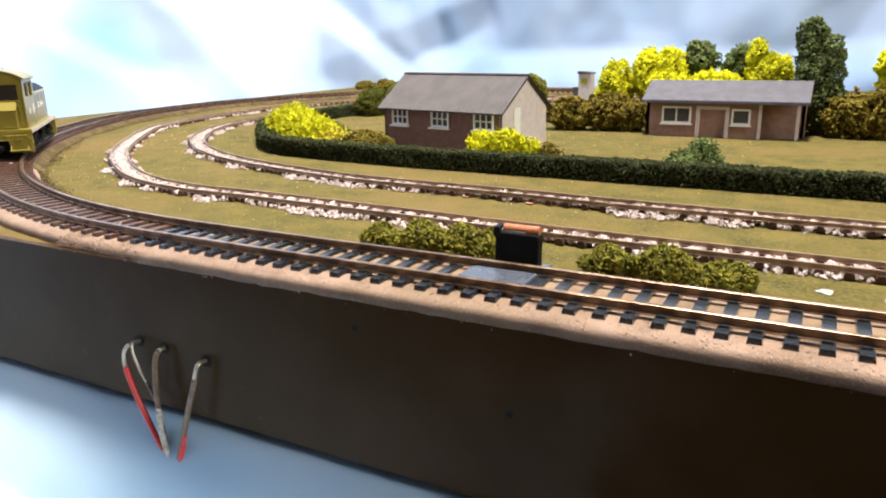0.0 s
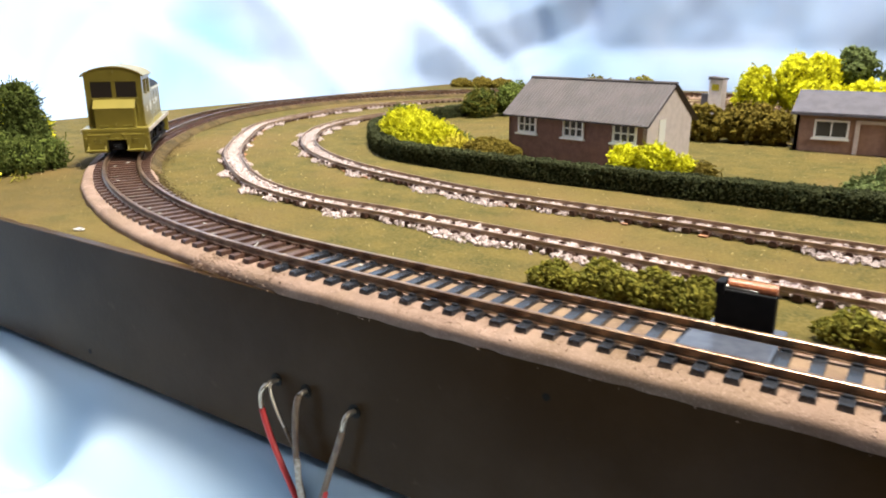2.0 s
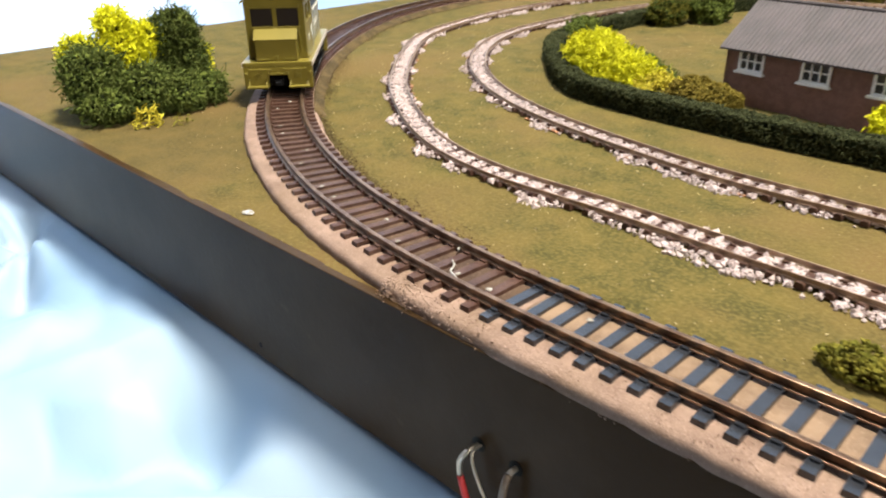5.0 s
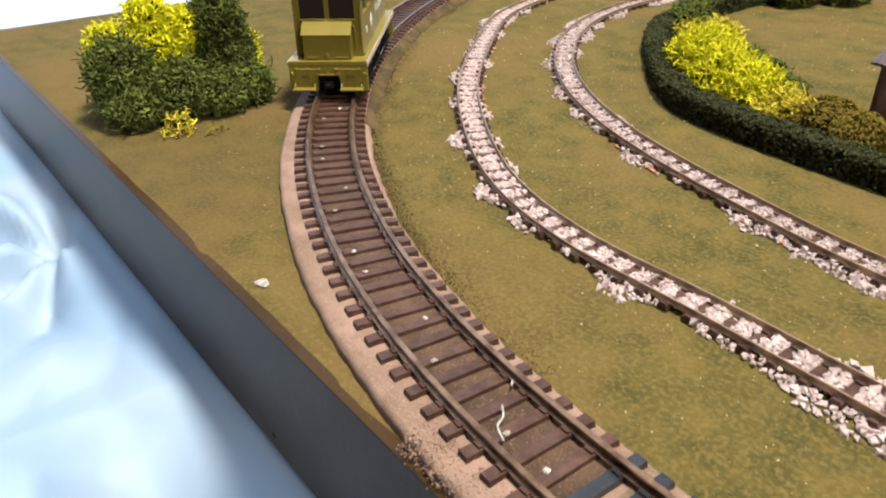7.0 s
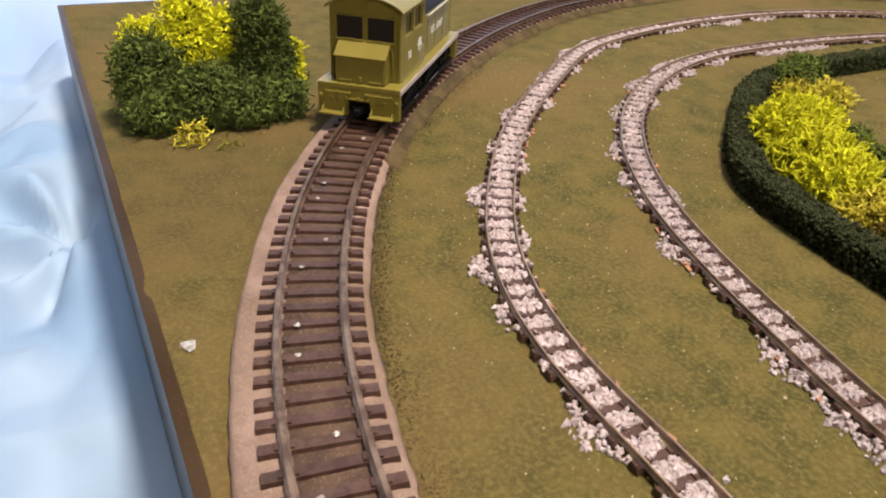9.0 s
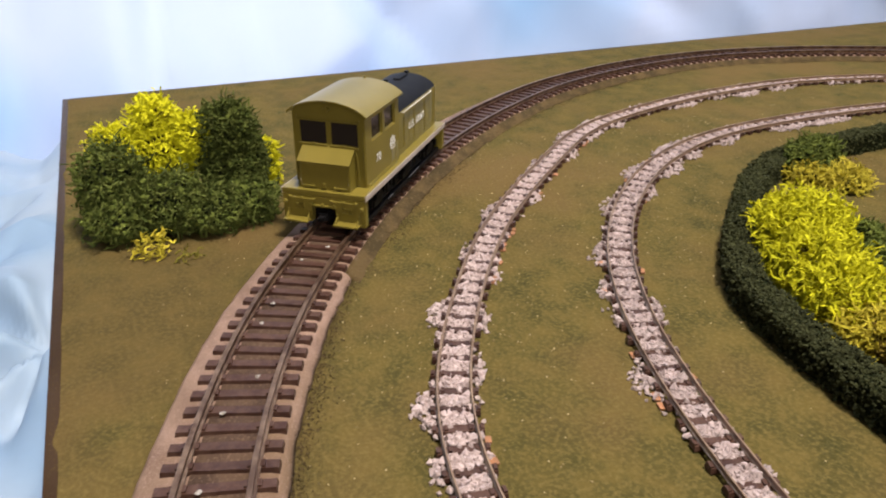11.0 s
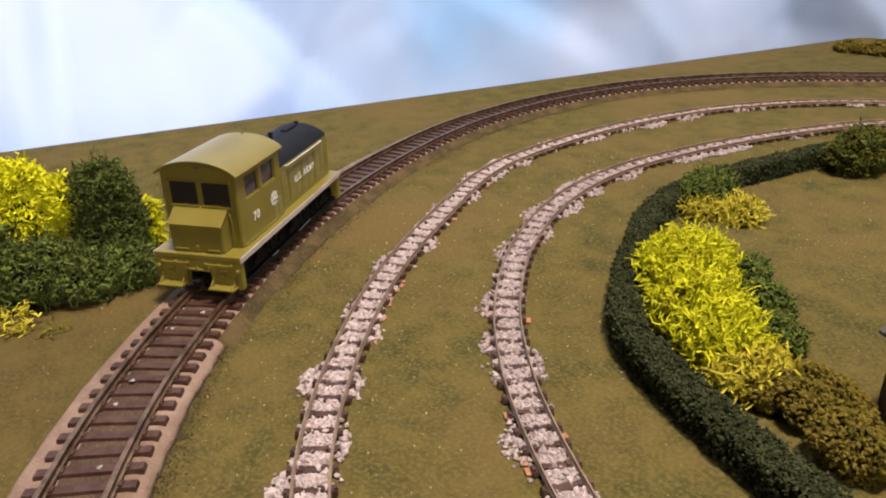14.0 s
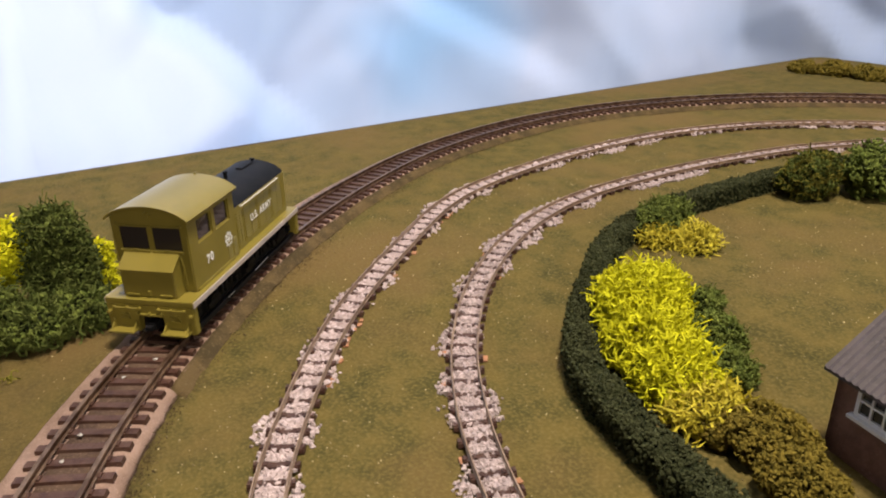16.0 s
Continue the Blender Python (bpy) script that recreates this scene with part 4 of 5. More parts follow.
def build_hedge():
    line = curve_through(HEDGE, 0.22)
    n, _ = normals_of(line)
    prof = [(-0.3, -0.05), (-0.33, 0.4), (-0.32, 0.85), (-0.26, 1.08), (-0.1, 1.17), (0.2, 1.19), (0.5, 1.17), (0.78, 1.08), (0.86, 0.85), (0.88, 0.4), (0.85, -0.05)]

    def wob(v):
        out = v.copy()
        for i, p in enumerate(v):
            q = Vector(p) * 1.3
            out[i] += np.array([noise.noise(q), noise.noise(q + Vector((7, 0, 0))), 0.7 * noise.noise(q + Vector((0, 9, 0)))]) * 0.13
        return out

    root = thing("hedge", "long clipped dark green hedge curving round the garden", "hedge")
    # the hedge's core carries the shade between its clumps as a darker colour
    sweep("inner_mass", line, [(0.86 * a, 0.82 * b) for a, b in prof], SHADE_GREEN, False, wob).parent = root
    rng = np.random.default_rng(3)
    use = np.nonzero(line[:, 0] < 14)[0]
    k = 46000
    i = rng.choice(use, k)
    u = rng.uniform(-1, 1, k) * 1.9
    off = 0.275 + np.clip(u, -0.9, 0.9) * 0.6
    z = np.where(np.abs(u) > 0.9, 1.0 - (np.abs(u) - 0.9) * 1.0, 1.02)
    p = np.c_[line[i] + n[i] * off[:, None] + rng.uniform(-0.1, 0.1, (k, 2)), z + rng.uniform(-0.06, 0.06, k)]
    w = wob(p)
    v, f = lumps(rng, w, rng.uniform(0.04, 0.1, k), 0.5, (1, 0.9, 0.6))
    array_ob("leaf_clumps", v, f, HEDGE_GREEN).parent = root


build_hedge()

# bush group in the front corner
foliage("bush", "dark green lichen bush spreading over the grass", "bush", [(-48.5, 20.0, 2.0, 1.45, 1.4, 1.7), (-47.3, 20.0, 0.9, 1.3, 1.3, 1.0), (-47.2, 22.0, 1.2, 1.4, 1.5, 1.25), (-46.7, 23.6, 0.8, 1.2, 1.3, 0.95), (-47.1, 25.2, 0.8, 1.1, 1.2, 0.95)], DARK_GREEN, 11, 4200, 0.115, thread=2400, thread_len=0.85, thread_r=0.034, mat2=LICHEN_GREEN)
foliage("bush", "tall rounded dark green bush", "bush", [(-48.9, 25.0, 1.9, 1.3, 1.4, 1.9), (-48.9, 24.9, 3.5, 1.2, 1.2, 1.25)], DARK_GREEN, 12, 3000, 0.105, thread=1900, thread_len=0.75, thread_r=0.032, mat2=LICHEN_GREEN)
foliage("flowering_bush", "bright yellow wiry flowering bush among green ones", "bush", [(-49.6, 22.0, 4.2, 0.85, 0.85, 0.85), (-49.3, 23.3, 3.3, 0.9, 0.9, 0.95), (-50.2, 20.3, 2.9, 0.95, 0.9, 0.95), (-49.2, 22.0, 2.9, 1.0, 1.3, 1.1), (-49.9, 21.6, 1.5, 1.0, 1.6, 1.5)], YELLOW, 13, 300, 0.08, thread=4200, thread_len=0.65, thread_r=0.038, inner=SHADE_OLIVE)
foliage("flowering_bush", "small yellow wiry bush beside the tall green one", "bush", [(-49.5, 26.6, 1.2, 0.45, 0.4, 1.0), (-49.6, 26.7, 2.0, 0.4, 0.35, 0.6)], YELLOW, 14, 150, 0.08, thread=600, thread_len=0.5, thread_r=0.03)
foliage("twig_tuft", "small dry yellow twig tuft at the bush foot", "twig", [(-45.0, 20.9, 0.4, 0.45, 0.55, 0.45)], DULL_YELLOW, 15, 0, 0.05, core=False, thread=60, thread_len=0.7, thread_r=0.035)
foliage("twig_tuft", "small grey green twig lying on the grass", "twig", [(-44.1, 22.2, 0.1, 0.3, 0.5, 0.1)], OLIVE_GREEN, 16, 0, 0.05, core=False, thread=16, thread_len=0.6, thread_r=0.03)
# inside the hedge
foliage("flowering_bush", "large bright yellow wiry bush behind the hedge", "bush", [(-35.0, 44.5, 1.05, 1.55, 1.8, 1.15), (-34.1, 43.3, 1.3, 1.4, 1.45, 1.15), (-32.4, 42.3, 1.0, 1.75, 1.45, 1.05), (-30.8, 41.7, 0.8, 1.4, 1.2, 0.9)], YELLOW, 21, 60, 0.06, thread=5200, thread_len=0.95, thread_r=0.034, inner=SHADE_OLIVE)
foliage("flowering_bush", "dull yellow twiggy growth at the bush end", "bush", [(-29.2, 41.5, 0.5, 1.3, 1.2, 0.6)], DULL_YELLOW, 22, 40, 0.07, core=False, thread=800, thread_len=0.8, thread_r=0.038)
foliage("bush", "low dark green bush beside the yellow one", "bush", [(-32.0, 45.4, 0.6, 1.1, 0.9, 0.8), (-30.3, 44.0, 0.5, 1.0, 0.8, 0.7), (-33.9, 46.7, 0.6, 0.9, 0.8, 0.8)], DARK_GREEN, 23, 2600, 0.1, thread=1300, thread_len=0.4, thread_r=0.02)
foliage("bush", "olive foam shrub between hedge and house", "shrub", [(-27.0, 41.8, 0.6, 1.4, 1.3, 0.8), (-25.4, 40.9, 0.6, 1.3, 1.1, 0.8), (-28.4, 41.2, 0.4, 1.0, 0.9, 0.5)], OLIVE, 24, 5200, 0.092, inner=SHADE_OLIVE)
foliage("bush", "small dark green bush against the hedge", "bush", [(-41.3, 52.5, 0.85, 1.1, 1.5, 1.0), (-41.0, 51.3, 0.9, 0.7, 0.8, 0.75)], DARK_GREEN, 25, 900, 0.1, thread=900, thread_len=0.7, thread_r=0.028)
foliage("flowering_bush", "small dull yellow twiggy bush against the hedge", "bush", [(-40.3, 51.1, 0.35, 0.7, 1.0, 0.5), (-39.6, 52.8, 0.3, 0.9, 1.3, 0.45), (-38.7, 52.2, 0.25, 0.7, 1.0, 0.4)], DULL_YELLOW, 26, 20, 0.08, inner=SHADE_OLIVE, thread=900, thread_len=0.75, thread_r=0.036, mat2=DULL_YELLOW)
foliage("bush", "rounded green bush at the hedge's far end", "bush", [(-40.7, 63.8, 1.2, 1.3, 2.0, 1.4)], DARK_GREEN, 27, 2600, 0.13, thread=700, thread_len=0.8, thread_r=0.034, mat2=OLIVE_GREEN)
foliage("bush", "dense dark green bush at the hedge's far end", "bush", [(-38.8, 67.2, 1.4, 1.7, 2.3, 1.6)], DARK_GREEN, 28, 2600, 0.15)
foliage("flowering_bush", "low yellow bush behind the hedge by the house", "bush", [(-17.5, 39.9, 1.0, 0.75, 0.6, 0.8)], YELLOW, 29, 500, 0.1, thread=900, thread_len=0.5, thread_r=0.035)
foliage("flowering_bush", "spreading yellow bush behind the hedge by the house", "bush", [(-15.9, 39.9, 1.1, 1.0, 0.7, 0.9), (-14.6, 39.9, 0.9, 0.8, 0.6, 0.6)], YELLOW, 30, 800, 0.1, thread=1300, thread_len=0.5, thread_r=0.035)
foliage("bush", "dry brown olive shrub behind the hedge", "shrub", [(-13.5, 39.9, 0.6, 0.7, 0.6, 0.7)], OLIVE, 31, 500, 0.1, thread=160, thread_len=0.7, thread_r=0.03, mat2=OLIVE)
foliage("bush", "green wiry shrub on the lawn by the hedge", "shrub", [(-5.9, 41.6, 0.4, 1.5, 1.0, 0.7), (-5.5, 41.6, 1.1, 0.6, 0.5, 0.6)], MID_GREEN, 32, 900, 0.1, thread=700, thread_len=0.6, thread_r=0.03)
# foam shrubs beside the running line
foliage("shrub", "low olive green foam shrub beside the track", "shrub", [(-13.1, 22.4, 0.25, 1.0, 0.5, 0.5), (-11.6, 22.7, 0.3, 1.1, 0.7, 0.65), (-10.1, 22.7, 0.3, 1.0, 0.7, 0.6), (-9.0, 22.5, 0.35, 0.6, 0.6, 0.7)], OLIVE_GREEN, 33, 3000, 0.085)
foliage("shrub", "low olive green foam shrub by the uncoupler", "shrub", [(-5.2, 22.5, 0.3, 0.9, 0.5, 0.6), (-3.6, 22.6, 0.3, 1.1, 0.6, 0.65), (-2.0, 22.6, 0.25, 0.9, 0.6, 0.5)], OLIVE_GREEN, 34, 2600, 0.085)
# behind the houses
foliage("tree", "yellow leaved tree behind the garden house", "tree", [(-15.7, 62, 3.0, 1.5, 1.3, 2.3)], YELLOW, 41, 3060, 0.13, thread=300, thread_len=0.6, thread_r=0.05, trunk=2.0)
foliage("tree", "broad yellow leaved tree behind the garden house", "tree", [(-13.2, 62.5, 4.2, 1.3, 1.3, 2.0), (-11.6, 62.5, 4.6, 1.4, 1.3, 1.6)], YELLOW, 42, 3740, 0.13, thread=300, thread_len=0.6, thread_r=0.05, trunk=2.0)
foliage("tree", "round dark green tree behind the garden house", "tree", [(-9.5, 63.5, 5.1, 1.3, 1.3, 1.6)], MID_GREEN, 43, 3060, 0.13, trunk=3.0)
foliage("tree", "low yellow tree row behind the garden house", "tree", [(-11.5, 61.5, 3.3, 2.2, 1.1, 1.2), (-8.0, 61.5, 3.3, 2.2, 1.1, 1.2)], YELLOW, 44, 4080, 0.13, thread=300, thread_len=0.6, thread_r=0.05, trunk=1.5)
foliage("tree", "dull green tree behind the garden house", "tree", [(-6.5, 64, 4.8, 1.3, 1.2, 1.5)], MID_GREEN, 45, 2550, 0.13, trunk=3.0)
foliage("tree", "tall yellow leaved tree behind the garden house", "tree", [(-4.6, 62.5, 3.8, 1.5, 1.3, 2.0), (-5.2, 62.5, 5.6, 0.75, 0.8, 1.2), (-3.6, 62.5, 4.2, 1.0, 1.0, 1.4)], YELLOW, 46, 3740, 0.13, thread=300, thread_len=0.6, thread_r=0.05, trunk=2.0)
foliage("tree", "tall blue green tree beside the garden house", "tree", [(-0.7, 61.5, 2.2, 1.7, 1.5, 2.2), (-0.9, 61.5, 4.4, 1.6, 1.3, 2.1), (-1.6, 61.5, 6.6, 1.0, 0.9, 1.7), (-0.5, 61.5, 5.7, 1.1, 1.0, 1.3)], MID_GREEN, 47, 6120, 0.13, trunk=1.5)
foliage("shrub", "olive brown foam shrub bank beside the garden house", "shrub", [(-18.4, 58.6, 1.2, 2.0, 1.3, 1.3), (-15.4, 59.0, 1.4, 2.2, 1.3, 1.4), (-13.6, 59, 1.2, 1.4, 1.2, 1.2)], OLIVE, 48, 3000, 0.2)
foliage("shrub", "tall olive brown foam shrub bank", "shrub", [(1.6, 60, 1.4, 2.0, 1.5, 1.7), (4.2, 60, 1.8, 2.2, 1.6, 2.2), (7.2, 60, 1.8, 2.2, 1.6, 2.1)], OLIVE, 49, 3600, 0.2)
foliage("tree", "small yellow leaved tree behind the shrubs", "tree", [(4.2, 63.5, 4.6, 1.4, 1.3, 1.8)], YELLOW, 50, 1400, 0.2, trunk=2.0)
foliage("shrub", "low olive shrubs behind the brick house", "shrub", [(-38, 86, 1.2, 3.0, 1.5, 1.6), (-33, 87, 1.2, 2.4, 1.5, 1.8)], OLIVE_GREEN, 52, 1800, 0.22)
foliage("shrub", "low olive shrub row at the board's far corner", "shrub", [(-66, 100.5, 0.5, 1.8, 1.2, 0.8), (-63, 101.5, 0.6, 1.8, 1.2, 0.9), (-59.5, 102, 0.5, 2.0, 1.2, 0.8)], OLIVE, 53, 1500, 0.2)


# ---- houses ----
def window(parent, a, b, c, d, y, cols, rows, sill=False):
    """A white glazed window set on a front wall that stands at y, from a to b and c to d."""
    bar = 0.09
    holes = []
    us, vs = np.linspace(a + bar, b - bar, cols + 1), np.linspace(c + bar, d - bar, rows + 1)
    for i in range(cols):
        for j in range(rows):
            holes.append((us[i] + 0.035, us[i + 1] - 0.035, vs[j] + 0.035, vs[j + 1] - 0.035))
    w = part("window", plate_with_holes(bmesh.new(), "y", y - 0.1, y + 0.06, a, b, c, d, holes), WHITE_PAINT, parent, "white painted window frame")
    part("pane", boxed(a + 0.05, b - 0.05, y - 0.02, y + 0.0, c + 0.05, d - 0.05), PANE, w, "dark glass")
    if sill:
        part("sill", boxed(a - 0.1, b + 0.1, y - 0.25, y + 0.02, c - 0.1, c), WHITE_PAINT, w)
    return w


def brick_house():
    """The brown house: its own x runs along the front from the corner by the hedge."""
    turn = math.degrees(math.atan2(41.7 - 43.5, -16.9 + 26.4))
    house = thing("house", "brown brick model house with grey corrugated roof", "house", (-26.4, 43.5, 0), turn)
    W, D, E, R = 9.55, 5.0, 2.85, 4.75
    wins = [(0.75, 2.15, 1.7, 2.78), (4.1, 5.55, 1.7, 2.78), (7.45, 8.95, 1.7, 2.78)]
    part("front_wall", plate_with_holes(bmesh.new(), "y", 0, 0.25, 0, W, 0, E, [(a, b, c, d) for a, b, c, d in wins]), BRICK, house)
    part("rear_wall", boxed(0, W, D - 0.25, D, 0, E), BRICK, house)
    gable = [(0.0, 0.0), (D, 0.0), (D, E), (D / 2, R), (0.0, E)]
    part("gable_wall", prism(bmesh.new(), gable, "x", 0.0, 0.25), BRICK, house)
    right = part("gable_wall", prism(bmesh.new(), gable, "x", W - 0.25, W + 0.002), PINK_PAINT, house, "pinkish white rendered gable")
    part("gable_window", boxed(W, W + 0.06, 1.2, 1.9, 1.2, 3.0, bevel=0.02), WHITE_PAINT, right)
    for s in (0, 1):
        bm = bmesh.new()
        n = 44
        xs = np.linspace(-0.25, W + 0.25, n * 4 + 1)
        y0, z0 = (-0.35, E - 0.2) if s == 0 else (D + 0.35, E - 0.2)
        lower, upper = [], []
        for i, x in enumerate(xs):
            k = 0.05 * (0.5 + 0.5 * math.cos(2 * math.pi * i / 4))
            for lift, row in ((k + 0.1, upper), (0.02, lower)):
                row.append((bm.verts.new((x, y0, z0 + lift)), bm.verts.new((x, D / 2, R + lift))))
        for row in (upper, lower):
            for p, q in zip(row, row[1:]):
                bm.faces.new((p[0], q[0], q[1], p[1]))
        for i in range(len(xs) - 1):
            bm.faces.new((upper[i][0], upper[i + 1][0], lower[i + 1][0], lower[i][0]))
        part("roof_slope", bm, ROOF, house)
    part("ridge", rod(bmesh.new(), (-0.25, D / 2, R + 0.14), (W + 0.25, D / 2, R + 0.14), 0.09, 8), ROOF, house)
    for a, b, c, d in wins:
        window(house, a, b, c, d, 0.02, 3, 2, True)
    return house


def garden_house():
    house = thing("house", "low brick model garden house with slate grey roof", "house", (-12.0, 57.0, 0), 0)
    W, D, E, R = 10.6, 5.0, 2.5, 3.75
    part("front_wall", plate_with_holes(bmesh.new(), "y", 0, 0.25, 0, 7.75, 0, E, [(3.7, 5.65, 0, 2.05)]), BRICK_PALE, house)
    part("porch_wall", boxed(7.75, W, 0.9, 1.15, 0, E), BRICK_PALE, house)
    part("porch_side", boxed(7.5, 7.75, 0.25, 0.9, 0, E), BRICK_PALE, house)
    part("rear_wall", boxed(0, W, D - 0.25, D, 0, E), BRICK_PALE, house)
    gable = [(0.0, 0.0), (D, 0.0), (D, E), (D / 2, R - 0.1), (0.0, E)]
    part("gable_wall", prism(bmesh.new(), gable, "x", 0.002, 0.25), BRICK_PALE, house)
    part("gable_wall", prism(bmesh.new(), [(0.9, 0.0), *gable[1:4], (0.9, E)], "x", W - 0.25, W), BRICK_PALE, house)
    for y0, y1 in ((-0.35, D / 2), (D + 0.35, D / 2)):
        bm = prism(bmesh.new(), [(y0, E - 0.02), (y1, R), (y1, R + 0.14), (y0, E + 0.12)], "x", -0.3, W + 0.25)
        part("roof_slope", bm, ROOF_BLUE, house)
    part("gutter", boxed(-0.3, W + 0.25, -0.45, -0.35, E - 0.08, E + 0.06), ROOF_BLUE, house)
    door = part("door", boxed(3.8, 5.55, 0.1, 0.2, 0, 1.98), BRICK_PALE, house, "closed brown double door")
    part("door_frame", plate_with_holes(bmesh.new(), "y", -0.06, 0.12, 3.55, 5.8, 0, 2.2, [(3.8, 5.55, 0, 1.98)]), PINK_PAINT, door, "pinkish white door frame")
    window(house, 1.15, 3.2, 0.95, 2.15, 0.0, 2, 1, True)
    window(house, 5.95, 7.2, 0.95, 2.05, 0.0, 1, 1, True)
    for x in (7.7, W - 0.5):
        part("porch_post", boxed(x, x + 0.2, -0.05, 0.15, 0, E), PINK_PAINT, house, "pinkish white porch post")
    return house


def far_hut():
    """A tall narrow hut, half hidden behind the shrub bank."""
    hut = thing("hut", "small cream hut with dark lean-to behind shrubs", "hut", (-19.4, 66, 0), -8)
    part("body", boxed(-0.55, 0.55, -0.5, 0.5, 0, 4.1, bevel=0.03), PINK_PAINT, hut)
    part("roof", prism(bmesh.new(), [(-0.62, 4.05), (0.62, 4.05), (0.6, 4.18), (-0.6, 4.3)], "y", -0.6, 0.6), ROOF, hut)
    part("lean_to", boxed(-1.15, -0.56, -0.4, 0.4, 0, 2.9, bevel=0.04), ROOF_BLUE, hut, "dark lean-to")
    part("window", boxed(-0.3, 0.3, -0.54, -0.48, 3.2, 3.7, bevel=0.02), DULL_YELLOW, hut, "pale orange window panel")


brick_house()
garden_house()
far_hut()


# ---- uncoupler, wires and small things ----
def uncoupler():
    unit = thing("uncoupler", "black electric uncoupler with orange coil beside the track", "uncoupler", (-7.5, 19.35, 0.06))
    part("ramp_plate", boxed(-1.0, 1.0, -0.72, 0.62, 0.36, 0.56, bevel=0.08), BLUE_PLASTIC, unit, "glossy blue grey plate between the rails")
    part("base", boxed(-0.75, 1.0, 1.05, 1.75, 0.3, 0.5, bevel=0.04), BLUE_PLASTIC, unit)
    bm = boxed(-0.62, 0.72, 1.3, 1.7, 0.48, 1.42, bevel=0.05)
    box(bm, -0.66, -0.45, 1.25, 1.75, 1.28, 1.6, bevel=0.05)
    part("housing", bm, BLACK, unit, "black plastic housing")
    part("coil", rod(bmesh.new(), (-0.4, 1.52, 1.51), (0.7, 1.52, 1.51), 0.14, 14), ORANGE_COIL, unit, "orange wound coil")
    bm = rod(bmesh.new(), (-0.5, 1.42, 1.46), (0.3, 1.4, 1.44), 0.05, 8)
    part("plunger", bm, STEEL, unit)


uncoupler()


def tube(line, r, sides=8):
    """One round tube along a line of places."""
    bm = bmesh.new()
    line = [Vector(p) for p in line]
    rings = []
    for i, p in enumerate(line):
        d = (line[min(i + 1, len(line) - 1)] - line[max(i - 1, 0)]).normalized()
        side = d.cross(Vector((0.3, 1.0, 0.2))).normalized()
        up = d.cross(side)
        rings.append([bm.verts.new(p + r * (math.cos(a) * side + math.sin(a) * up)) for a in np.linspace(0, 2 * math.pi, sides, endpoint=False)])
    for a, b in zip(rings, rings[1:]):
        for j in range(sides):
            bm.faces.new((a[j], a[(j + 1) % sides], b[(j + 1) % sides], b[j]))
    bm.faces.new(rings[0][::-1])
    bm.faces.new(rings[-1])
    return bm


def wire(name, label, points, radius, mat, tip=None, strip=0.0):
    line = curve_through(points, 0.12)
    root = thing(name, label, "wire", (0, 0, 0))
    cut = int(len(line) * strip)
    for nm, some, m, r in (("strand", line[: cut + 1], tip, radius * 0.8), ("insulation", line[cut:], mat, radius)):
        if len(some) < 2:
            continue
        part(nm, tube(some, r), m, root, smooth=True)
    return root


JOIN = [(-18.3, 16.7, -7.0), (-18.2, 16.6, -8.2), (-18.0, 16.5, -10)]
wire("wire", "red wire with bare end hanging from the fascia", [(-20.1, 17.45, -2.95), (-20.15, 16.95, -2.95), (-20.3, 16.85, -3.5), (-19.9, 16.8, -4.6), (-18.9, 16.7, -6.2), *JOIN], 0.1, RED_WIRE, COPPER, 0.16)
wire("wire", "thin bare wire joining the brown one", [(-20.0, 17.45, -2.9), (-20.0, 17.0, -2.95), (-19.7, 16.9, -3.6), (-19.2, 16.85, -4.3), (-18.75, 16.8, -5.0)], 0.055, BROWN_WIRE, COPPER, 0.6)
wire("wire", "brown wire with bare end hanging from the fascia", [(-18.85, 17.45, -2.95), (-18.85, 17.05, -3.0), (-18.9, 16.9, -3.7), (-18.85, 16.8, -5.2), (-18.5, 16.72, -6.6), *[(x - 0.1, y, z) for x, y, z in JOIN]], 0.1, BROWN_WIRE, COPPER, 0.06)
wire("wire", "white sleeved wire below the fascia", [(-18.75, 16.74, -4.9), (-18.65, 16.66, -5.8), (-18.3, 16.6, -7.0)], 0.11, GLUE, GLUE, 0.1)
wire("wire", "brown wire looping down from the fascia", [(-16.95, 17.45, -3.05), (-16.95, 17.0, -3.05), (-17.1, 16.9, -3.7), (-17.45, 16.8, -4.8), (-18.0, 16.65, -6.6), *[(x + 0.15, y, z) for x, y, z in JOIN]], 0.1, BROWN_WIRE, COPPER, 0.14)
wire("wire", "second red wire below the fascia", [(-17.6, 16.7, -5.6), (-17.9, 16.6, -7.0), (-17.8, 16.45, -10)], 0.095, RED_WIRE, RED_WIRE, 0.1)
for x, z in ((-20.1, -2.92), (-18.85, -2.95), (-16.95, -3.05)):
    tagged(mesh_ob("wire_hole", rod(bmesh.new(), (x, FRONT - 0.035, z), (x, FRONT - 0.015, z), 0.22, 14), CHASSIS), "dark drilled hole in the fascia", "hole", kind="structure")


for x, z in ((-30.7, -4.63), (-6.24, -2.4), (-10.97, -0.84)):
    tagged(mesh_ob("screw_hole", rod(bmesh.new(), (x, FRONT - 0.03, z), (x, FRONT - 0.015, z), 0.1, 12), CHASSIS), "small dark screw hole in the fascia", "hole", kind="structure")


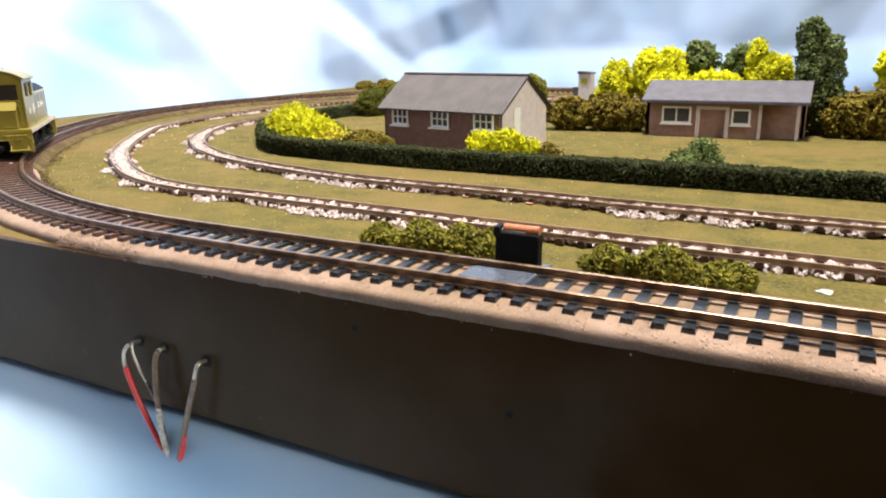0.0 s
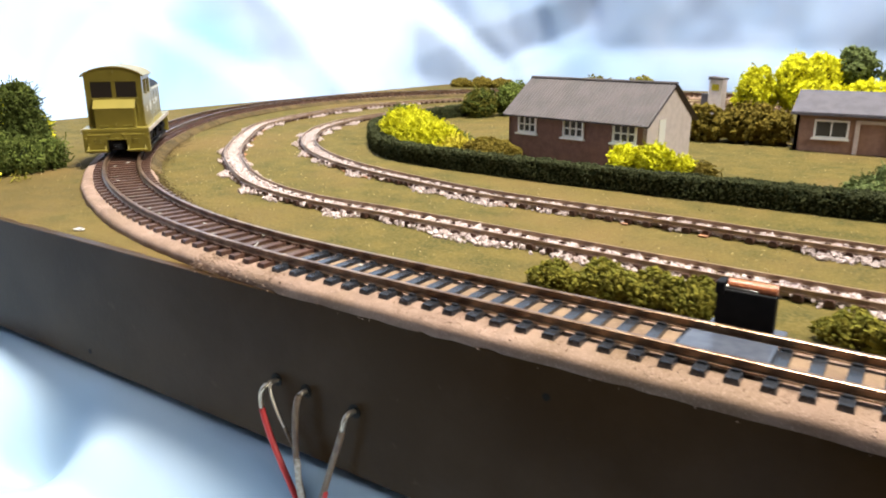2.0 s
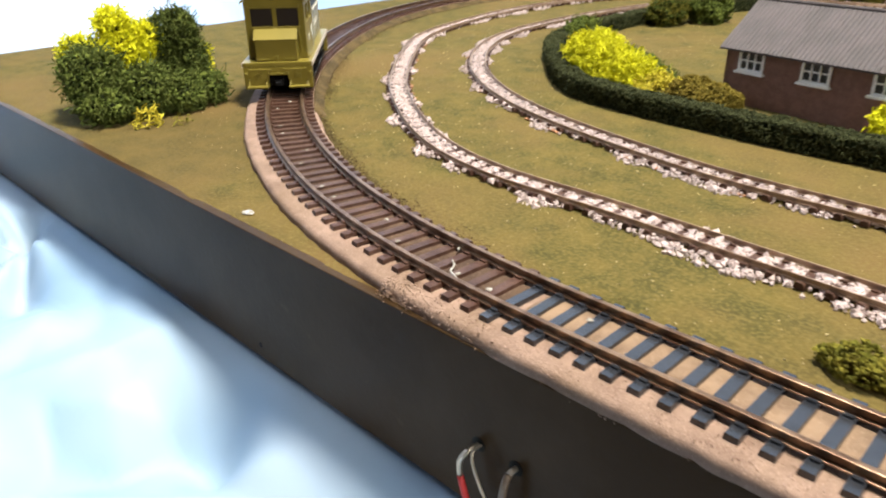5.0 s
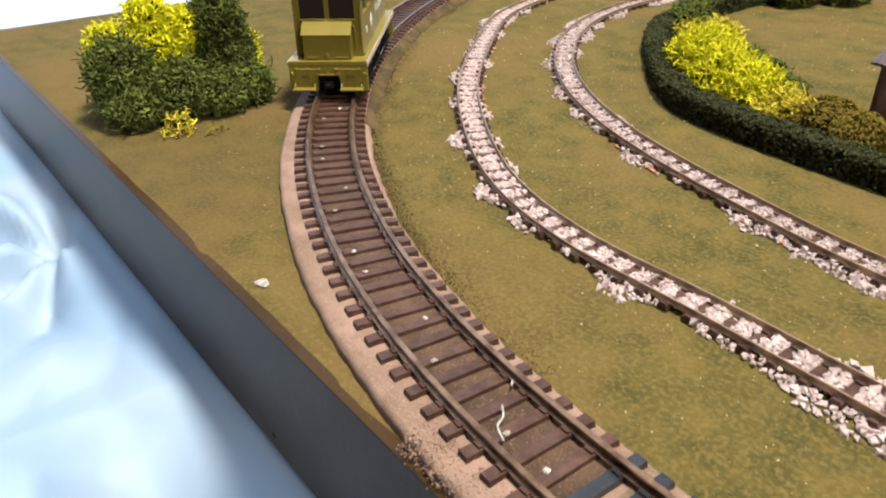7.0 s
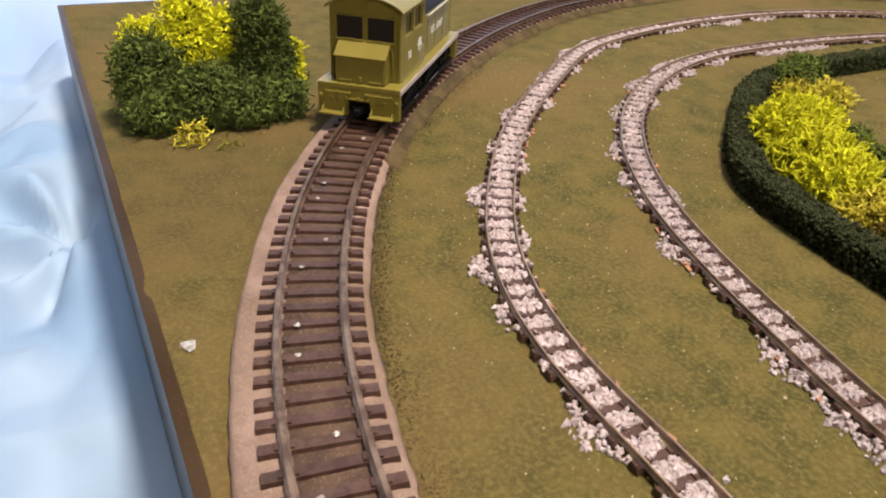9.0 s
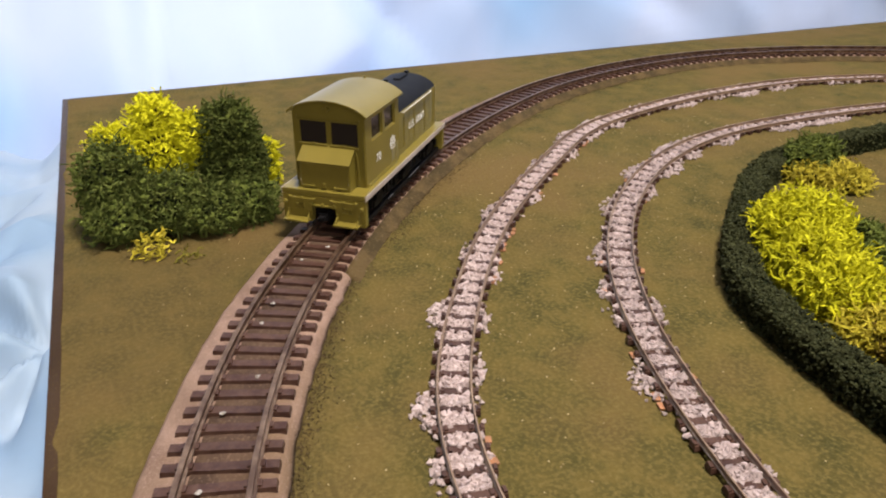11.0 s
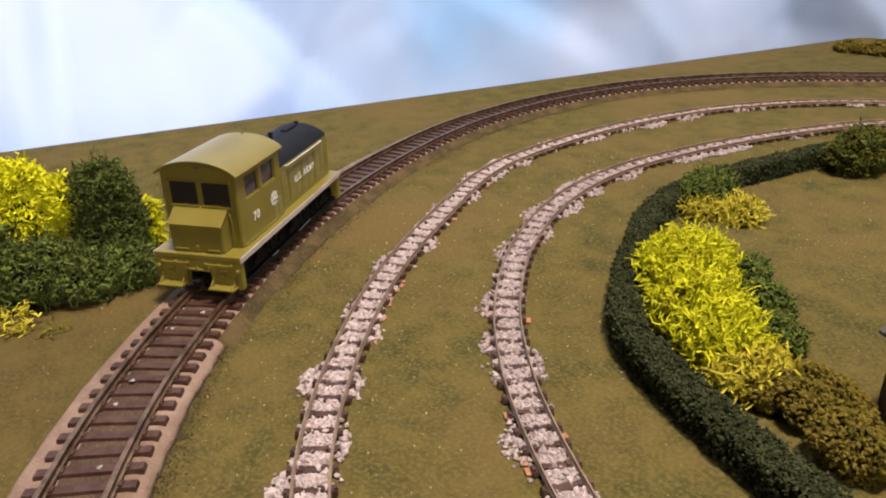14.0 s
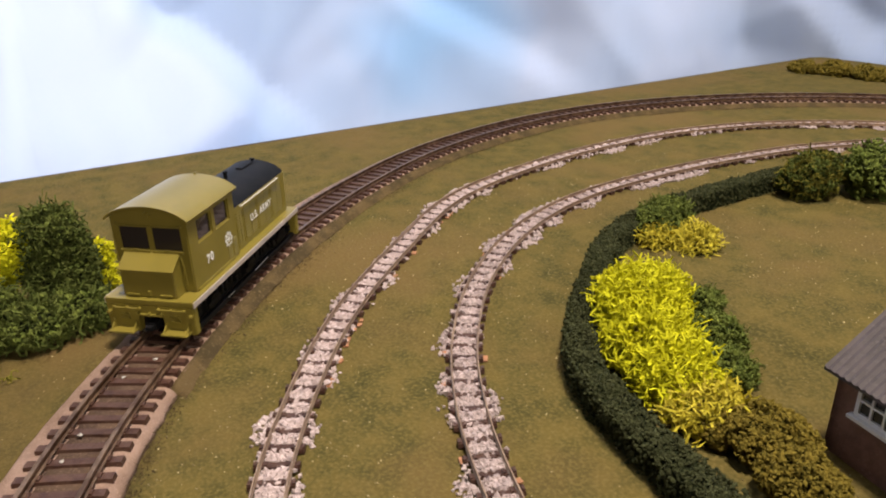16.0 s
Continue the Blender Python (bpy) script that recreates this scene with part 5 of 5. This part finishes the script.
def small_blobs(name, label, category, places, size, mat, seed, flat=(1, 1, 0.5)):
    for n, (x, y, z) in enumerate(places):
        rng = np.random.default_rng(seed + n)
        v, f = lumps(rng, np.array([[0.0, 0.0, 0.0], [0.5 * size, 0.2 * size, 0.0], [-0.4 * size, 0.3 * size, 0.0]]), np.array([1.0, 0.7, 0.6]) * size, 0.35)
        v[:, 2] *= flat[2]
        ob = array_ob(name, v, f, mat)
        ob.matrix_world = pose(x * CM, y * CM, z * CM, 0, 0, 40 * n)
        tagged(ob, label, category)


small_blobs("glue_blob", "dried white glue blob on the grass", "glue", [(-31.7, 18.2, 0.04), (0.6, 23.4, 0.04), (2.2, 23.2, 0.04)], 0.24, GLUE, 70, (1, 1, 0.22))
at = np.r_[0, np.cumsum(np.linalg.norm(np.diff(main_line, axis=0), axis=1))]
pin_n, _ = normals_of(main_line)
lo = at[np.argmax(main_line[:, 0] < 24)]
pins = []
for k in range(60, 112, 3):
    i = int(np.argmin(np.abs(at - (lo + 0.705 * (k + (k // 3) % 2)))))
    pins.append((*(main_line[i] + pin_n[i] * (0.35 if k % 4 else -0.25)), 0.51))
small_blobs("track_pin", "shiny glued track pin on a sleeper", "pin", pins, 0.08, GLUE, 90, (1, 1, 0.45))


def glue_thread(points):
    tagged(mesh_ob("glue_thread", tube(curve_through(points, 0.1), 0.03), GLUE, True), "thin dried glue thread across the sleepers", "glue")


glue_thread([(-24.5, 20.85, 0.5), (-24.1, 20.6, 0.56), (-23.8, 20.6, 0.5), (-23.5, 20.25, 0.54)])
glue_thread([(-23.2, 19.7, 0.5), (-22.9, 19.45, 0.53), (-22.8, 19.2, 0.5), (-22.4, 19.0, 0.52)])


def cork_bits(line, seed, label, often):
    rng = np.random.default_rng(seed)
    n, d = normals_of(line)
    root = thing("cork_strip", label, "cork")
    use = np.nonzero((line[:, 0] < -10) & (line[:, 1] < 48))[0]
    for i in rng.choice(use, 24, replace=False):
        s = 1 if rng.random() < often else -1
        w, h = rng.uniform(0.1, 0.19), rng.uniform(0.06, 0.12)
        p = line[i] + n[i] * s * rng.uniform(0.66, 0.78)
        ob = part("cork_piece", boxed(-w, w, -h, h, 0, 0.06, bevel=0.015), CORK, root)
        ob.matrix_local = pose(p[0] * CM, p[1] * CM, 0.03 * CM, 0, 0, math.degrees(math.atan2(d[i, 1], d[i, 0])) + rng.uniform(-12, 12))


cork_bits(outer_line, 61, "orange cork underlay showing beside the outer narrow track", 0.15)
cork_bits(inner_line, 62, "orange cork underlay showing beside the inner narrow track", 0.8)


def loose_flock():
    """Tiny flat flakes of flock over the grass that the camera passes."""
    rng = np.random.default_rng(8)
    n = 80000
    x, y = rng.uniform(LEFT + 0.2, 12, n), FRONT + 0.1 + rng.random(n) ** 1.35 * 46
    size = rng.uniform(0.008, 0.024, n)
    base = np.array([[0, 0, 0.3], [0.94, 0, -0.2], [-0.47, 0.82, -0.2], [-0.47, -0.82, -0.2]])
    shape = base[None] * (1 + 0.5 * rng.uniform(-1, 1, (n, 4, 1)))
    a = rng.uniform(0, 2 * math.pi, n)
    spin = np.zeros((n, 3, 3))
    spin[:, 0, 0], spin[:, 0, 1], spin[:, 1, 0], spin[:, 1, 1], spin[:, 2, 2] = np.cos(a), -np.sin(a), np.sin(a), np.cos(a), 1
    z = np.array([relief(p, q) for p, q in zip(x, y)])
    v = np.einsum("nij,nkj->nki", spin, shape) * size[:, None, None] + np.stack([x, y, z + 0.006], 1)[:, None]
    f = np.array([[0, 1, 2], [0, 2, 3], [0, 3, 1]])[None] + (np.arange(n) * 4)[:, None, None]
    # a thinner dusting up the shoulders of the roadbed
    m = 26000
    nrm, _ = normals_of(bed_line)
    i = rng.choice(np.nonzero(bed_line[:, 0] < 12)[0], m)
    off = rng.choice((-1, 1), m) * rng.normal(2.02, 0.17, m)
    p = bed_line[i] + nrm[i] * off[:, None] + rng.uniform(-0.25, 0.25, (m, 2))
    p[:, 1] += np.where(p[:, 1] < FRONT + 0.5, 4.4, 0)
    up = np.clip((2.0 - np.abs(off)) / 0.2, 0, 1) * 0.3 - 0.01
    more = np.einsum("nij,nkj->nki", spin[:m], shape[:m]) * size[:m, None, None] + np.c_[p, up][:, None]
    v = np.concatenate([v, more])
    f = np.concatenate([f, np.array([[0, 1, 2], [0, 2, 3], [0, 3, 1]])[None] + (n * 4 + np.arange(m) * 4)[:, None, None]])
    tagged(array_ob("grass_flock", v.reshape(-1, 3), f.reshape(-1, 3), FLOCK, True), "loose olive brown grass flock over the layout", "grass", kind="stuff")


loose_flock()


def loose_grit():
    """Pale specks of grit and dry crumbs strewn over the grass between the tracks and in the garden."""
    rng = np.random.default_rng(91)
    n = 5200
    p = np.c_[rng.uniform(-52, -4, n), rng.uniform(20, 66, n), np.full(n, 0.02)]
    dense = np.array([0.5 + 0.9 * noise.noise((a * 0.13, b * 0.13, 5.0)) for a, b, _ in p])
    p = p[rng.random(n) < np.clip(dense, 0.12, 1.0)]
    p[:, 2] += [relief(a, b) for a, b, _ in p]
    v, f = lumps(rng, p, rng.uniform(0.018, 0.046, len(p)), 0.5, (1, 0.8, 0.6))
    tagged(array_ob("loose_grit", v, f, GRIT), "pale tan specks of grit strewn over the grass", "grit", kind="stuff")


loose_grit()
